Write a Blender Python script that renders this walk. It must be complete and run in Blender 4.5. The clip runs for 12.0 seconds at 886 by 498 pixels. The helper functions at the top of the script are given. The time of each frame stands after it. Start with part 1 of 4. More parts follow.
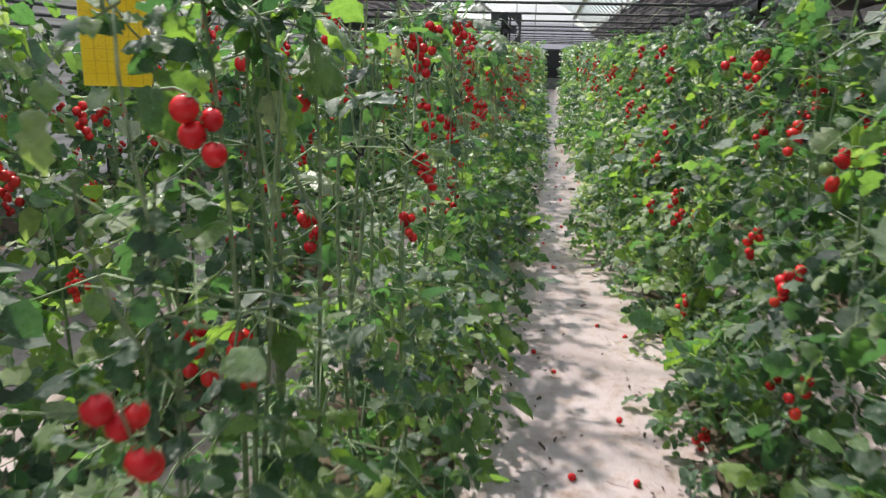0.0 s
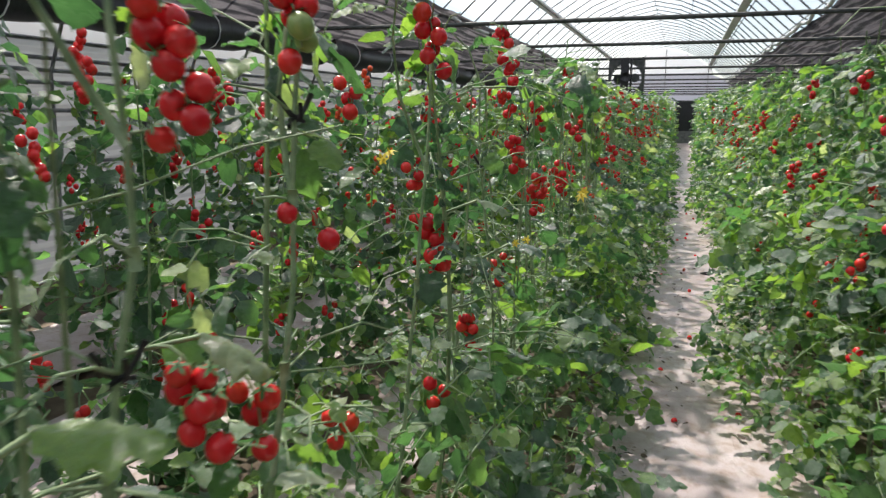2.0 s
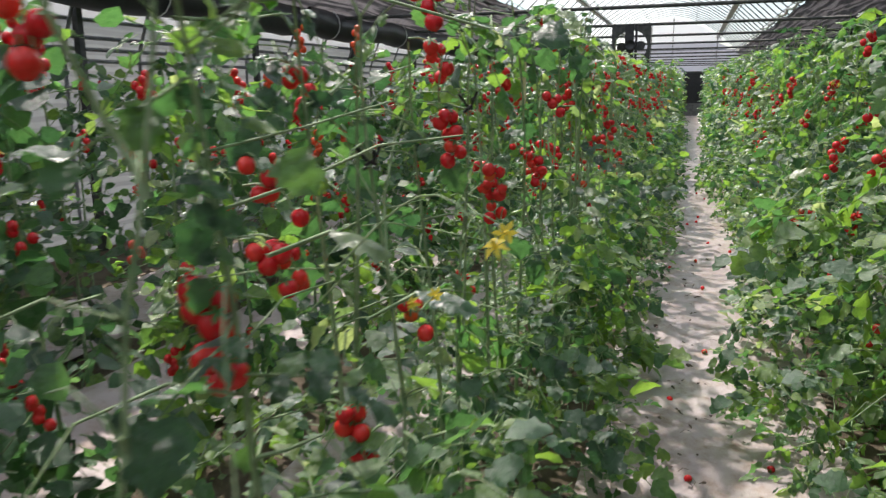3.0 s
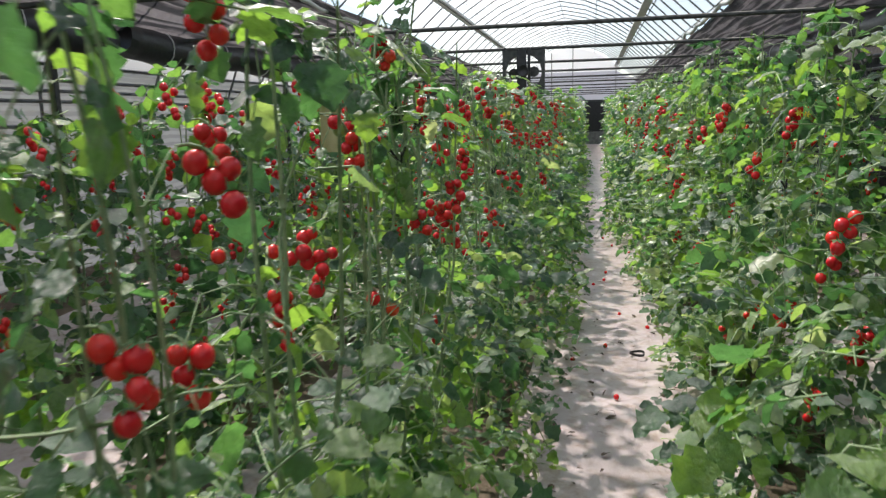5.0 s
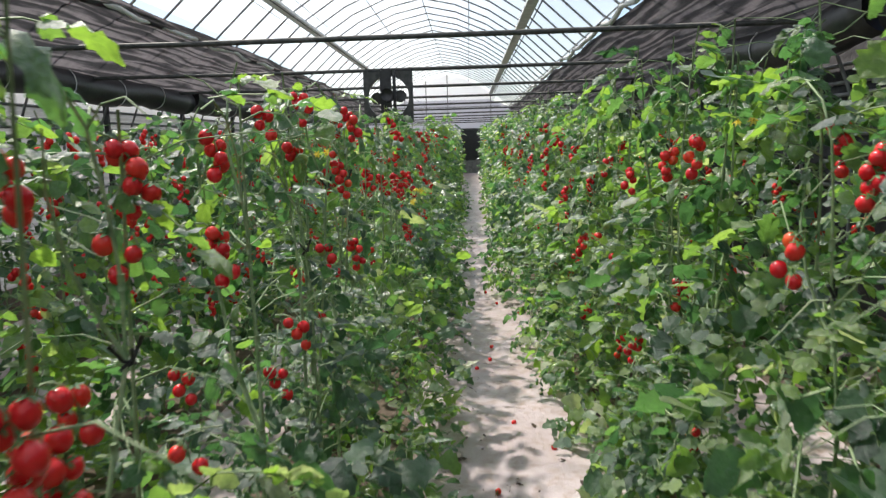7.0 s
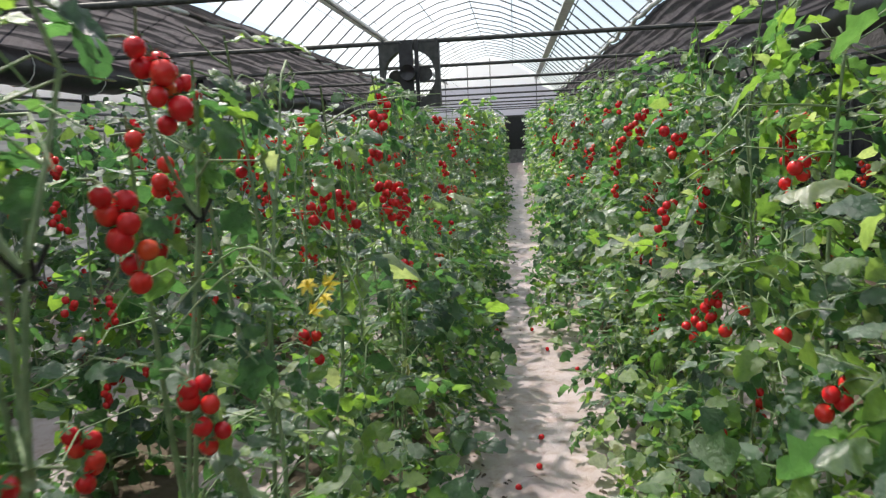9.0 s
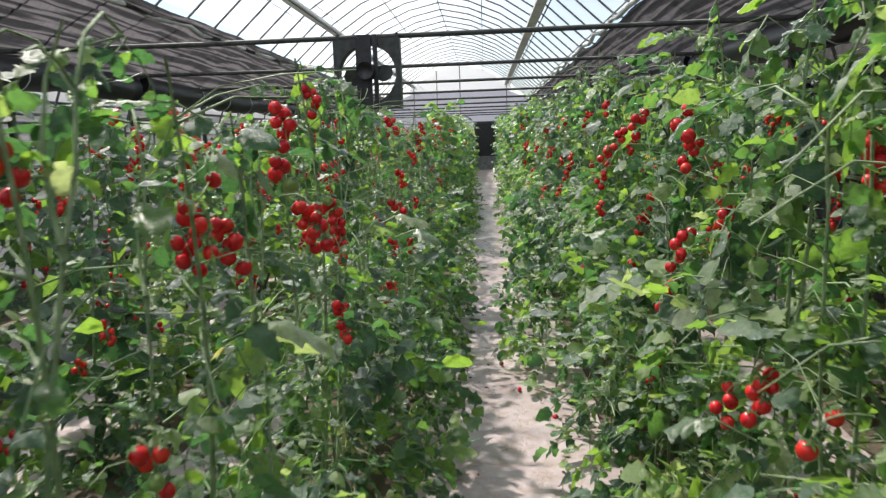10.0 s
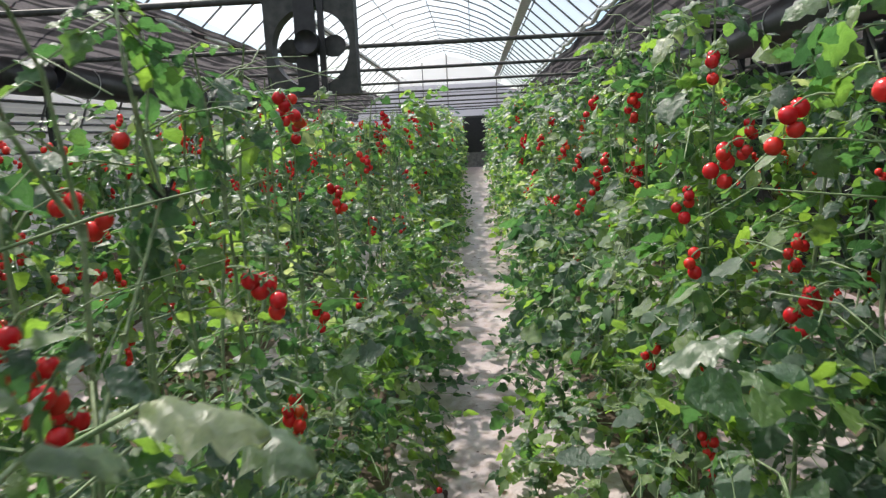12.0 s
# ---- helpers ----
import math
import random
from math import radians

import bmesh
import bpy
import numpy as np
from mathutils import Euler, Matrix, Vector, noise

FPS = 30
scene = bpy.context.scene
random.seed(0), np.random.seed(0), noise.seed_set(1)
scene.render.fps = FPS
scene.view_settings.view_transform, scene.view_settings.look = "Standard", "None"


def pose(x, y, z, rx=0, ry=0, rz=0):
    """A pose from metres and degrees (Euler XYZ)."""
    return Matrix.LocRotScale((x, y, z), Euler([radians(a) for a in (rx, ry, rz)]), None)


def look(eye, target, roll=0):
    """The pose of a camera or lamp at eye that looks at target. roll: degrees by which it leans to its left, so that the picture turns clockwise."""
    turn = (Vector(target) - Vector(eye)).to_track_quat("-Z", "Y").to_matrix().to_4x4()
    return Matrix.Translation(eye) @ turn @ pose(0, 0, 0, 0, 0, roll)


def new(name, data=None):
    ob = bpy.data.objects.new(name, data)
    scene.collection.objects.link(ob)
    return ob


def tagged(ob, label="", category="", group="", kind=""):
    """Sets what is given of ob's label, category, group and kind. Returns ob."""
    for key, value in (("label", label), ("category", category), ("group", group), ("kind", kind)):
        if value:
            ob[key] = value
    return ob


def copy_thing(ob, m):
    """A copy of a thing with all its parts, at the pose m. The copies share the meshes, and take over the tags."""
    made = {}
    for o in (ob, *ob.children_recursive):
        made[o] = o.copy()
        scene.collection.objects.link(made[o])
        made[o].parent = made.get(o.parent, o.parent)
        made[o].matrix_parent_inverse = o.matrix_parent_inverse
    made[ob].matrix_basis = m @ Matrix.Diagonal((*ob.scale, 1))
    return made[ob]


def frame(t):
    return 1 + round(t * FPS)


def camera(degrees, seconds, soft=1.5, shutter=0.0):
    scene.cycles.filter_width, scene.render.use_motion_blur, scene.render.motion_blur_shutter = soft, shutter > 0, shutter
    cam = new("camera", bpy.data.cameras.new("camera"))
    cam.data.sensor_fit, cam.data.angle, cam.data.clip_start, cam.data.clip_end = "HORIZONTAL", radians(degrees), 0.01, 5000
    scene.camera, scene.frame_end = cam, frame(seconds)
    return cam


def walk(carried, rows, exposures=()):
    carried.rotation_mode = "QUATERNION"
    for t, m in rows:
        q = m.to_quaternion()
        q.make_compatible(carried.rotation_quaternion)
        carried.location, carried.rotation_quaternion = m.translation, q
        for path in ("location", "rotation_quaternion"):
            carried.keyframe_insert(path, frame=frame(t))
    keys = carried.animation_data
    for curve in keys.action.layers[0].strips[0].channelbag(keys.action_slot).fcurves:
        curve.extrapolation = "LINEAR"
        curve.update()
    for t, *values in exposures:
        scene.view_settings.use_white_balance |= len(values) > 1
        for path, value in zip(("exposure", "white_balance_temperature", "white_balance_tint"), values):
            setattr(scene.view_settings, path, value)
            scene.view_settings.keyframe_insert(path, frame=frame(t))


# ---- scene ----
# ---------------------------------------------------------------- camera
LENS = 63.0
cam = camera(LENS, 12.0, soft=1.3, shutter=0.3)
# seconds, x, y, z, yaw, pitch, roll
ROWS = [
    (0.0, -0.207, 0.000, 1.483, 8.08, -14.80, -1.64),
    (0.5, -0.228, 0.473, 1.463, 11.81, -12.67, -0.71),
    (1.0, -0.200, 0.913, 1.463, 17.78, -10.68, 2.74),
    (1.5, -0.204, 1.302, 1.464, 15.35, -10.39, -0.46),
    (2.0, -0.131, 1.760, 1.442, 18.03, -10.64, -0.25),
    (2.5, -0.174, 2.168, 1.428, 20.89, -12.26, -1.76),
    (3.0, -0.159, 2.593, 1.416, 18.42, -12.52, 0.51),
    (3.5, -0.124, 2.995, 1.452, 15.43, -11.59, 1.80),
    (3.7, -0.133, 3.165, 1.456, 13.37, -11.51, 2.66),
    (5.3, -0.126, 4.513, 1.433, 10.43, -9.89, 0.83),
    (5.5, -0.144, 4.681, 1.438, 9.40, -9.60, 0.81),
    (6.0, -0.125, 5.113, 1.445, 7.71, -8.77, 5.06),
    (6.5, -0.119, 5.464, 1.446, 6.46, -8.85, 4.09),
    (7.0, -0.120, 5.815, 1.468, 2.00, -8.35, 1.63),
    (7.2, -0.067, 5.982, 1.458, 2.60, -6.45, 1.85),
    (8.8, -0.112, 7.360, 1.456, 5.28, -9.00, 2.33),
    (9.0, -0.079, 7.529, 1.466, 5.53, -9.11, 2.51),
    (9.5, -0.066, 7.844, 1.467, 5.05, -9.25, 1.66),
    (10.0, -0.065, 8.224, 1.456, 3.21, -8.73, 1.94),
    (10.5, -0.012, 8.678, 1.455, 3.57, -8.03, 3.11),
    (11.0, -0.066, 9.111, 1.444, 4.16, -8.24, 2.24),
    (11.5, -0.072, 9.558, 1.431, 3.31, -8.82, 2.32),
    (12.0, -0.045, 9.931, 1.444, 2.42, -9.07, 2.67),
]
walk(cam, [(t, pose(x, y, z, 90 + pitch, roll, yaw)) for t, x, y, z, yaw, pitch, roll in ROWS], exposures=[(0.0, 1.06), (12.0, 1.06)])

# ---------------------------------------------------------------- light
SUN_DIR = Vector((-0.37, 0.44, 0.82)).normalized()
world = bpy.data.worlds.new("world")
scene.world = world
world.use_nodes = True
wn = world.node_tree
sky = wn.nodes.new("ShaderNodeTexSky")
sky.sky_type = "NISHITA"
sky.sun_disc = False
sky.sun_elevation = math.asin(SUN_DIR.z)
sky.sun_rotation = math.atan2(SUN_DIR.x, SUN_DIR.y)
sky.dust_density = 1.1
wn.links.new(sky.outputs[0], wn.nodes["Background"].inputs[0])
wn.nodes["Background"].inputs[1].default_value = 0.085
sun = new("sun", bpy.data.lights.new("sun", "SUN"))
sun.data.energy = 5.0
sun.data.angle = radians(1.5)
sun.data.color = (1.0, 0.92, 0.83)
sun.matrix_world = look((0, 0, 30), Vector((0, 0, 30)) - SUN_DIR)


# ---------------------------------------------------------------- materials
class Mat:
    """A small wrapper to write node materials."""

    def __init__(self, name):
        self.m = bpy.data.materials.new(name)
        self.m.use_nodes = True
        self.t = self.m.node_tree
        self.b = self.t.nodes["Principled BSDF"]
        self.out = self.t.nodes["Material Output"]

    def node(self, kind, **values):
        n = self.t.nodes.new(kind)
        for k, v in values.items():
            n.inputs[k].default_value = v
        return n

    def link(self, a, b):
        self.t.links.new(a, b)

    def noise(self, scale, detail=3.0, rough=0.55, vec=None):
        n = self.node("ShaderNodeTexNoise", Scale=scale, Detail=detail, Roughness=rough)
        self.link(vec or self.coords(), n.inputs["Vector"])
        return n.outputs["Fac"]

    def coords(self, which="Object"):
        return self.node("ShaderNodeTexCoord").outputs[which]

    def ramp(self, fac, *stops):
        r = self.t.nodes.new("ShaderNodeValToRGB")
        e = r.color_ramp.elements
        while len(e) < len(stops):
            e.new(0.5)
        for el, (p, c) in zip(e, stops):
            el.position, el.color = p, (*c, 1)
        self.link(fac, r.inputs[0])
        return r.outputs[0]

    def mix(self, fac, a, b, kind="MIX"):
        n = self.t.nodes.new("ShaderNodeMix")
        n.data_type, n.blend_type = "RGBA", kind
        for sock, v in ((n.inputs[0], fac), (n.inputs[6], a), (n.inputs[7], b)):
            if isinstance(v, (int, float)):
                sock.default_value = v
            elif isinstance(v, tuple):
                sock.default_value = (*v, 1)
            else:
                self.link(v, sock)
        return n.outputs[2]

    def bump(self, height, strength=0.3, dist=0.01):
        n = self.node("ShaderNodeBump", Strength=strength, Distance=dist)
        self.link(height, n.inputs["Height"])
        self.link(n.outputs[0], self.b.inputs["Normal"])

    def colour(self, c):
        if isinstance(c, tuple):
            self.b.inputs["Base Color"].default_value = (*c, 1)
        else:
            self.link(c, self.b.inputs["Base Color"])

    def rough(self, r, metal=0.0):
        if isinstance(r, float):
            self.b.inputs["Roughness"].default_value = r
        else:
            self.link(r, self.b.inputs["Roughness"])
        self.b.inputs["Metallic"].default_value = metal

    def layer(self, kind, fac, colour):
        """Mix a transparent or translucent layer into the surface."""
        n = self.t.nodes.new(kind)
        if isinstance(colour, tuple):
            n.inputs["Color"].default_value = (*colour, 1)
        else:
            self.link(colour, n.inputs["Color"])
        mx = self.t.nodes.new("ShaderNodeMixShader")
        mx.inputs[0].default_value = fac
        src = self.out.inputs["Surface"].links[0].from_socket
        self.link(src, mx.inputs[1])
        self.link(n.outputs[0], mx.inputs[2])
        self.link(mx.outputs[0], self.out.inputs["Surface"])


def leaf_material(name, dark, mid, light, pale, bump=0.85, wax_share=0.26):
    m = Mat(name)
    geo = m.node("ShaderNodeNewGeometry").outputs["Random Per Island"]
    obj = m.node("ShaderNodeObjectInfo").outputs["Random"]
    add = m.node("ShaderNodeMath")
    add.operation = "ADD"
    m.link(geo, add.inputs[0])
    m.link(obj, add.inputs[1])
    half = m.node("ShaderNodeMath")
    half.operation = "MULTIPLY"
    half.inputs[1].default_value = 0.5
    m.link(add.outputs[0], half.inputs[0])
    base = m.ramp(half.outputs[0], (0.16, dark), (0.48, mid), (0.74, light), (0.83, light), (0.92, pale))
    blotch = m.noise(52.0, 5.0, 0.65)
    spots = m.ramp(blotch, (0.32, (0.74, 0.79, 0.76)), (0.5, (1.0, 1.0, 1.0)), (0.68, (1.2, 1.16, 1.12)))
    col = m.mix(1.0, base, spots, "MULTIPLY")
    m.colour(col)
    m.link(m.ramp(m.noise(18.0, 3.0), (0.3, (0.18, 0.18, 0.18)), (0.7, (0.42, 0.42, 0.42))), m.b.inputs["Roughness"])
    m.b.inputs["Specular IOR Level"].default_value = 1.0
    m.bump(m.noise(65.0, 5.0, 0.65), bump, 0.012)
    m.layer("ShaderNodeBsdfTranslucent", 0.6, m.mix(1.0, col, (1.78, 1.76, 0.82), "MULTIPLY"))
    # a waxy film that shines at grazing angles
    facing = m.node("ShaderNodeLayerWeight", Blend=0.5).outputs["Facing"]
    sharp = m.node("ShaderNodeMath")
    sharp.operation = "POWER"
    sharp.inputs[1].default_value = 2.9
    m.link(facing, sharp.inputs[0])
    scale = m.node("ShaderNodeMath")
    scale.operation = "MULTIPLY_ADD"
    scale.inputs[1].default_value = wax_share
    scale.inputs[2].default_value = 0.02
    m.link(sharp.outputs[0], scale.inputs[0])
    wax = m.node("ShaderNodeBsdfGlossy", Roughness=0.32)
    m.link(m.b.inputs["Normal"].links[0].from_socket, wax.inputs["Normal"])
    mx = m.t.nodes.new("ShaderNodeMixShader")
    m.link(scale.outputs[0], mx.inputs[0])
    m.link(m.out.inputs["Surface"].links[0].from_socket, mx.inputs[1])
    m.link(wax.outputs[0], mx.inputs[2])
    m.link(mx.outputs[0], m.out.inputs["Surface"])
    return m.m


LEAF = leaf_material("leaf", (0.030, 0.084, 0.057), (0.066, 0.168, 0.086), (0.180, 0.312, 0.074), (0.36, 0.43, 0.34), 0.75)
# pale grey-greens put the silvery sheen of green leaves into the colour
LEAF_PALE = leaf_material("leaf_pale", (0.09, 0.16, 0.10), (0.17, 0.25, 0.16), (0.29, 0.35, 0.25), (0.40, 0.38, 0.24), 0.3, 0.10)

m = Mat("stem")
m.colour(m.ramp(m.noise(30.0), (0.3, (0.13, 0.21, 0.09)), (0.7, (0.34, 0.43, 0.24))))
m.rough(0.6)
m.bump(m.noise(150.0), 0.4, 0.003)
STEM = m.m

m = Mat("tomato_skin")
rnd = m.node("ShaderNodeObjectInfo").outputs["Random"]
m.colour(m.mix(1.0, m.ramp(rnd, (0.0, (0.70, 0.014, 0.024)), (0.55, (0.84, 0.026, 0.032)), (0.97, (0.88, 0.045, 0.030)), (1.0, (0.84, 0.13, 0.03))),
               m.ramp(m.noise(60.0, 2.0), (0.2, (0.85, 0.8, 0.8)), (0.8, (1.05, 1.1, 1.1))), "MULTIPLY"))
m.rough(0.24)
m.b.inputs["Subsurface Weight"].default_value = 0.0
TOMATO = m.m

m = Mat("unripe_tomato")
m.colour(m.ramp(m.noise(40.0), (0.3, (0.16, 0.27, 0.07)), (0.7, (0.33, 0.42, 0.13))))
m.rough(0.3)
GREEN_TOMATO = m.m

m = Mat("calyx")
m.colour((0.07, 0.15, 0.04))
m.rough(0.6)
CALYX = m.m

m = Mat("petal")
m.colour(m.ramp(m.noise(60.0), (0.3, (0.75, 0.55, 0.03)), (0.7, (0.85, 0.72, 0.10))))
m.rough(0.6)
m.layer("ShaderNodeBsdfTranslucent", 0.3, (0.9, 0.75, 0.1))
PETAL = m.m

m = Mat("black_plastic")
m.colour(m.ramp(m.noise(25.0), (0.3, (0.012, 0.012, 0.014)), (0.7, (0.03, 0.03, 0.033))))
m.rough(0.45)
BLACK = m.m

m = Mat("sticky_card")
m.colour(m.mix(m.ramp(m.noise(300.0, 1.0), (0.66, (0, 0, 0)), (0.7, (1, 1, 1))), m.ramp(m.noise(7.0), (0.3, (0.78, 0.62, 0.03)), (0.7, (0.86, 0.74, 0.10))), (0.12, 0.09, 0.03)))
m.rough(0.25)
m.layer("ShaderNodeBsdfTranslucent", 0.35, (0.9, 0.75, 0.06))
CARD = m.m

m = Mat("faded_card")
m.colour(m.ramp(m.noise(9.0), (0.3, (0.46, 0.42, 0.20)), (0.7, (0.58, 0.55, 0.33))))
m.rough(0.5)
FADED = m.m

m = Mat("grid_ink")
m.colour((0.55, 0.40, 0.03))
m.rough(0.5)
GRID = m.m

m = Mat("litter")
m.colour(m.ramp(m.noise(40.0), (0.3, (0.025, 0.02, 0.018)), (0.7, (0.10, 0.065, 0.045))))
m.rough(0.8)
LITTER = m.m

m = Mat("ground_film")
n1, n2 = m.noise(1.6, 5.0), m.noise(14.0, 5.0, 0.65)
base = m.ramp(n1, (0.3, (0.40, 0.32, 0.33)), (0.55, (0.52, 0.44, 0.455)), (0.75, (0.60, 0.525, 0.545)))
dirt = m.ramp(n2, (0.48, (1, 1, 1)), (0.62, (0.82, 0.75, 0.68)), (0.75, (0.55, 0.46, 0.38)))
m.colour(m.mix(1.0, base, dirt, "MULTIPLY"))
m.rough(0.36)
m.bump(m.noise(22.0, 6.0, 0.7), 0.65, 0.02)
FILM = m.m

m = Mat("soil")
m.colour(m.ramp(m.noise(9.0, 8.0, 0.7), (0.3, (0.075, 0.055, 0.038)), (0.7, (0.19, 0.145, 0.105))))
m.rough(0.95)
m.bump(m.noise(30.0, 8.0, 0.7), 0.9, 0.03)
SOIL = m.m

m = Mat("roof_film")
m.colour(m.ramp(m.noise(0.8, 5.0), (0.3, (0.70, 0.76, 0.77)), (0.7, (0.86, 0.88, 0.87))))
m.rough(0.35)
m.layer("ShaderNodeBsdfTranslucent", 0.7, (0.80, 0.84, 0.84))
m.layer("ShaderNodeBsdfTransparent", 0.52, (0.96, 0.97, 0.97))
ROOF_FILM = m.m

m = Mat("end_film")
m.colour(m.ramp(m.noise(0.8, 5.0), (0.3, (0.44, 0.45, 0.48)), (0.7, (0.54, 0.55, 0.58))))
m.rough(0.5)
m.layer("ShaderNodeBsdfTranslucent", 0.7, (0.58, 0.59, 0.64))
END_FILM = m.m

m = Mat("gable_film")
m.colour(m.ramp(m.noise(0.8, 5.0), (0.3, (0.80, 0.82, 0.83)), (0.7, (0.88, 0.89, 0.89))))
m.rough(0.4)
m.layer("ShaderNodeBsdfTranslucent", 0.55, (0.92, 0.93, 0.94))
GABLE_FILM = m.m

m = Mat("shade_quilt")
# lighter and darker bands along the sheet paint in the shading of its folds
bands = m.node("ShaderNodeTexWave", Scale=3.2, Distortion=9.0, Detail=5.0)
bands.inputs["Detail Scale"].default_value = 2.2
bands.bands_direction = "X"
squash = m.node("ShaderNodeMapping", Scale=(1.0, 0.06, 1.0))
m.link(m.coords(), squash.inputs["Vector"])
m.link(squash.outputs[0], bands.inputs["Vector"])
fold_bands = m.ramp(bands.outputs["Fac"], (0.15, (0.06, 0.06, 0.066)), (0.55, (0.125, 0.12, 0.13)), (0.9, (0.25, 0.235, 0.25)))
m.colour(m.mix(1.0, fold_bands, m.ramp(m.noise(5.0, 6.0, 0.7), (0.3, (0.55, 0.5, 0.5)), (0.75, (1.2, 1.15, 1.1))), "MULTIPLY"))
m.rough(0.9)
m.bump(m.noise(40.0, 4.0), 0.6, 0.02)
m.layer("ShaderNodeBsdfTranslucent", 0.22, fold_bands)
QUILT = m.m

m = Mat("galvanised_steel")
m.colour(m.ramp(m.noise(12.0, 4.0), (0.3, (0.16, 0.165, 0.17)), (0.7, (0.30, 0.30, 0.30))))
m.rough(0.5, 0.6)
STEEL = m.m

m = Mat("dark_steel")
m.colour(m.ramp(m.noise(18.0, 4.0), (0.3, (0.035, 0.04, 0.038)), (0.7, (0.09, 0.09, 0.085))))
m.rough(0.6, 0.2)
DARK = m.m

m = Mat("white_paint")
m.colour(m.ramp(m.noise(6.0, 4.0), (0.3, (0.55, 0.56, 0.56)), (0.7, (0.78, 0.78, 0.77))))
m.rough(0.55)
WHITE = m.m

m = Mat("black_curtain")
m.colour(m.ramp(m.noise(7.0, 4.0), (0.3, (0.012, 0.012, 0.014)), (0.7, (0.045, 0.045, 0.05))))
m.rough(0.85)
m.bump(m.noise(14.0, 3.0), 0.5, 0.03)
CURTAIN = m.m

m = Mat("plastic_net")
bands = m.node("ShaderNodeTexWave", Scale=3.4, Distortion=1.5, Detail=2.0)
bands.bands_direction = "Z"
m.link(m.coords(), bands.inputs["Vector"])
m.colour(m.ramp(bands.outputs["Fac"], (0.25, (0.13, 0.135, 0.14)), (0.75, (0.46, 0.47, 0.47))))
m.rough(0.7)
m.layer("ShaderNodeBsdfTranslucent", 0.5, (0.52, 0.54, 0.55))
m.layer("ShaderNodeBsdfTransparent", 0.16, (1.0, 1.0, 1.0))
NET = m.m


# ---------------------------------------------------------------- mesh helpers
class Geo:
    """Collects vertices and faces with material slots, then becomes one mesh."""

    def __init__(self):
        self.v, self.f, self.s = [], [], []

    def add(self, verts, faces, slot=0, m=None):
        o = len(self.v)
        self.v += [tuple(m @ Vector(p)) if m is not None else tuple(p) for p in verts]
        self.f += [tuple(i + o for i in f) for f in faces]
        self.s += [slot] * len(faces)

    def join(self, other, m):
        o = len(self.v)
        a = np.array(other.v) @ np.array(m.to_3x3()).T + np.array(m.translation)
        self.v += [tuple(p) for p in a.tolist()]
        self.f += [tuple(i + o for i in f) for f in other.f]
        self.s += other.s

    def tube(self, pts, radius, sides=6, slot=0, taper=1.0, cap=True):
        pts = [Vector(p) for p in pts]
        rings, n = [], len(pts)
        for i, p in enumerate(pts):
            d = (pts[min(i + 1, n - 1)] - pts[max(i - 1, 0)]).normalized()
            a = d.cross(Vector((0.31, 0.87, 0.38))).normalized()
            b = d.cross(a)
            r = radius * (1 + (taper - 1) * i / max(1, n - 1))
            rings.append([p + (a * math.cos(k * math.tau / sides) + b * math.sin(k * math.tau / sides)) * r for k in range(sides)])
        f = [(i * sides + k, i * sides + (k + 1) % sides, (i + 1) * sides + (k + 1) % sides, (i + 1) * sides + k) for i in range(n - 1) for k in range(sides)]
        if cap:
            f += [tuple(range(sides)), tuple((n - 1) * sides + k for k in reversed(range(sides)))]
        self.add([p for r in rings for p in r], f, slot)

    def box(self, lo, hi, slot=0):
        (x0, y0, z0), (x1, y1, z1) = lo, hi
        self.add([(x, y, z) for z in (z0, z1) for x, y in ((x0, y0), (x1, y0), (x1, y1), (x0, y1))],
                 [(3, 2, 1, 0), (4, 5, 6, 7), (0, 1, 5, 4), (1, 2, 6, 5), (2, 3, 7, 6), (3, 0, 4, 7)], slot)

    def mesh(self, name, *mats, smooth=True):
        me = bpy.data.meshes.new(name)
        me.from_pydata(self.v, [], self.f)
        for mt in mats:
            me.materials.append(mt)
        me.polygons.foreach_set("material_index", self.s)
        me.polygons.foreach_set("use_smooth", [smooth] * len(self.f))
        me.update()
        return me


def part(name, me, parent=None, label="", m=None):
    ob = new(name, me)
    ob.parent = parent
    if m is not None:
        ob.matrix_basis = m
    if label:
        tagged(ob, label)
    return ob


rng = random.Random(7)
U = rng.uniform

# ---------------------------------------------------------------- structure
XC, Y0, Y1 = -1.05, -3.4, 40.2            # tunnel axis, back and far end
PROFILE = [(0, 4.62), (0.7, 4.47), (1.4, 4.17), (2.0, 3.78), (2.75, 3.1), (3.4, 2.75), (3.9, 2.42), (4.15, 1.8), (4.2, 0.0)]


def roof_z(u):
    us, zs = zip(*PROFILE)
    return float(np.interp(abs(u), us, zs))


def sheet(us, y0, y1, ny, wave=0.0, drop=0.0):
    """A skin that follows the roof between the offsets us from the axis."""
    g = Geo()
    v, f = [], []
    for j in range(ny + 1):
        y = y0 + (y1 - y0) * j / ny
        for u in us:
            v.append((XC + u, y, roof_z(u) - drop + wave * math.sin(y * 17 + u * 2) + wave * 0.6 * math.sin(y * 41)))
    n = len(us)
    for j in range(ny):
        for i in range(n - 1):
            a = j * n + i
            f.append((a, a + 1, a + n + 1, a + n))
    g.add(v, f)
    return g


g = Geo()
g.box((-200, -150, -0.3), (200, 250, 0.0))
tagged(part("ground", g.mesh("ground", SOIL, smooth=False)), "brown earth floor of the greenhouse", "ground", kind="structure")

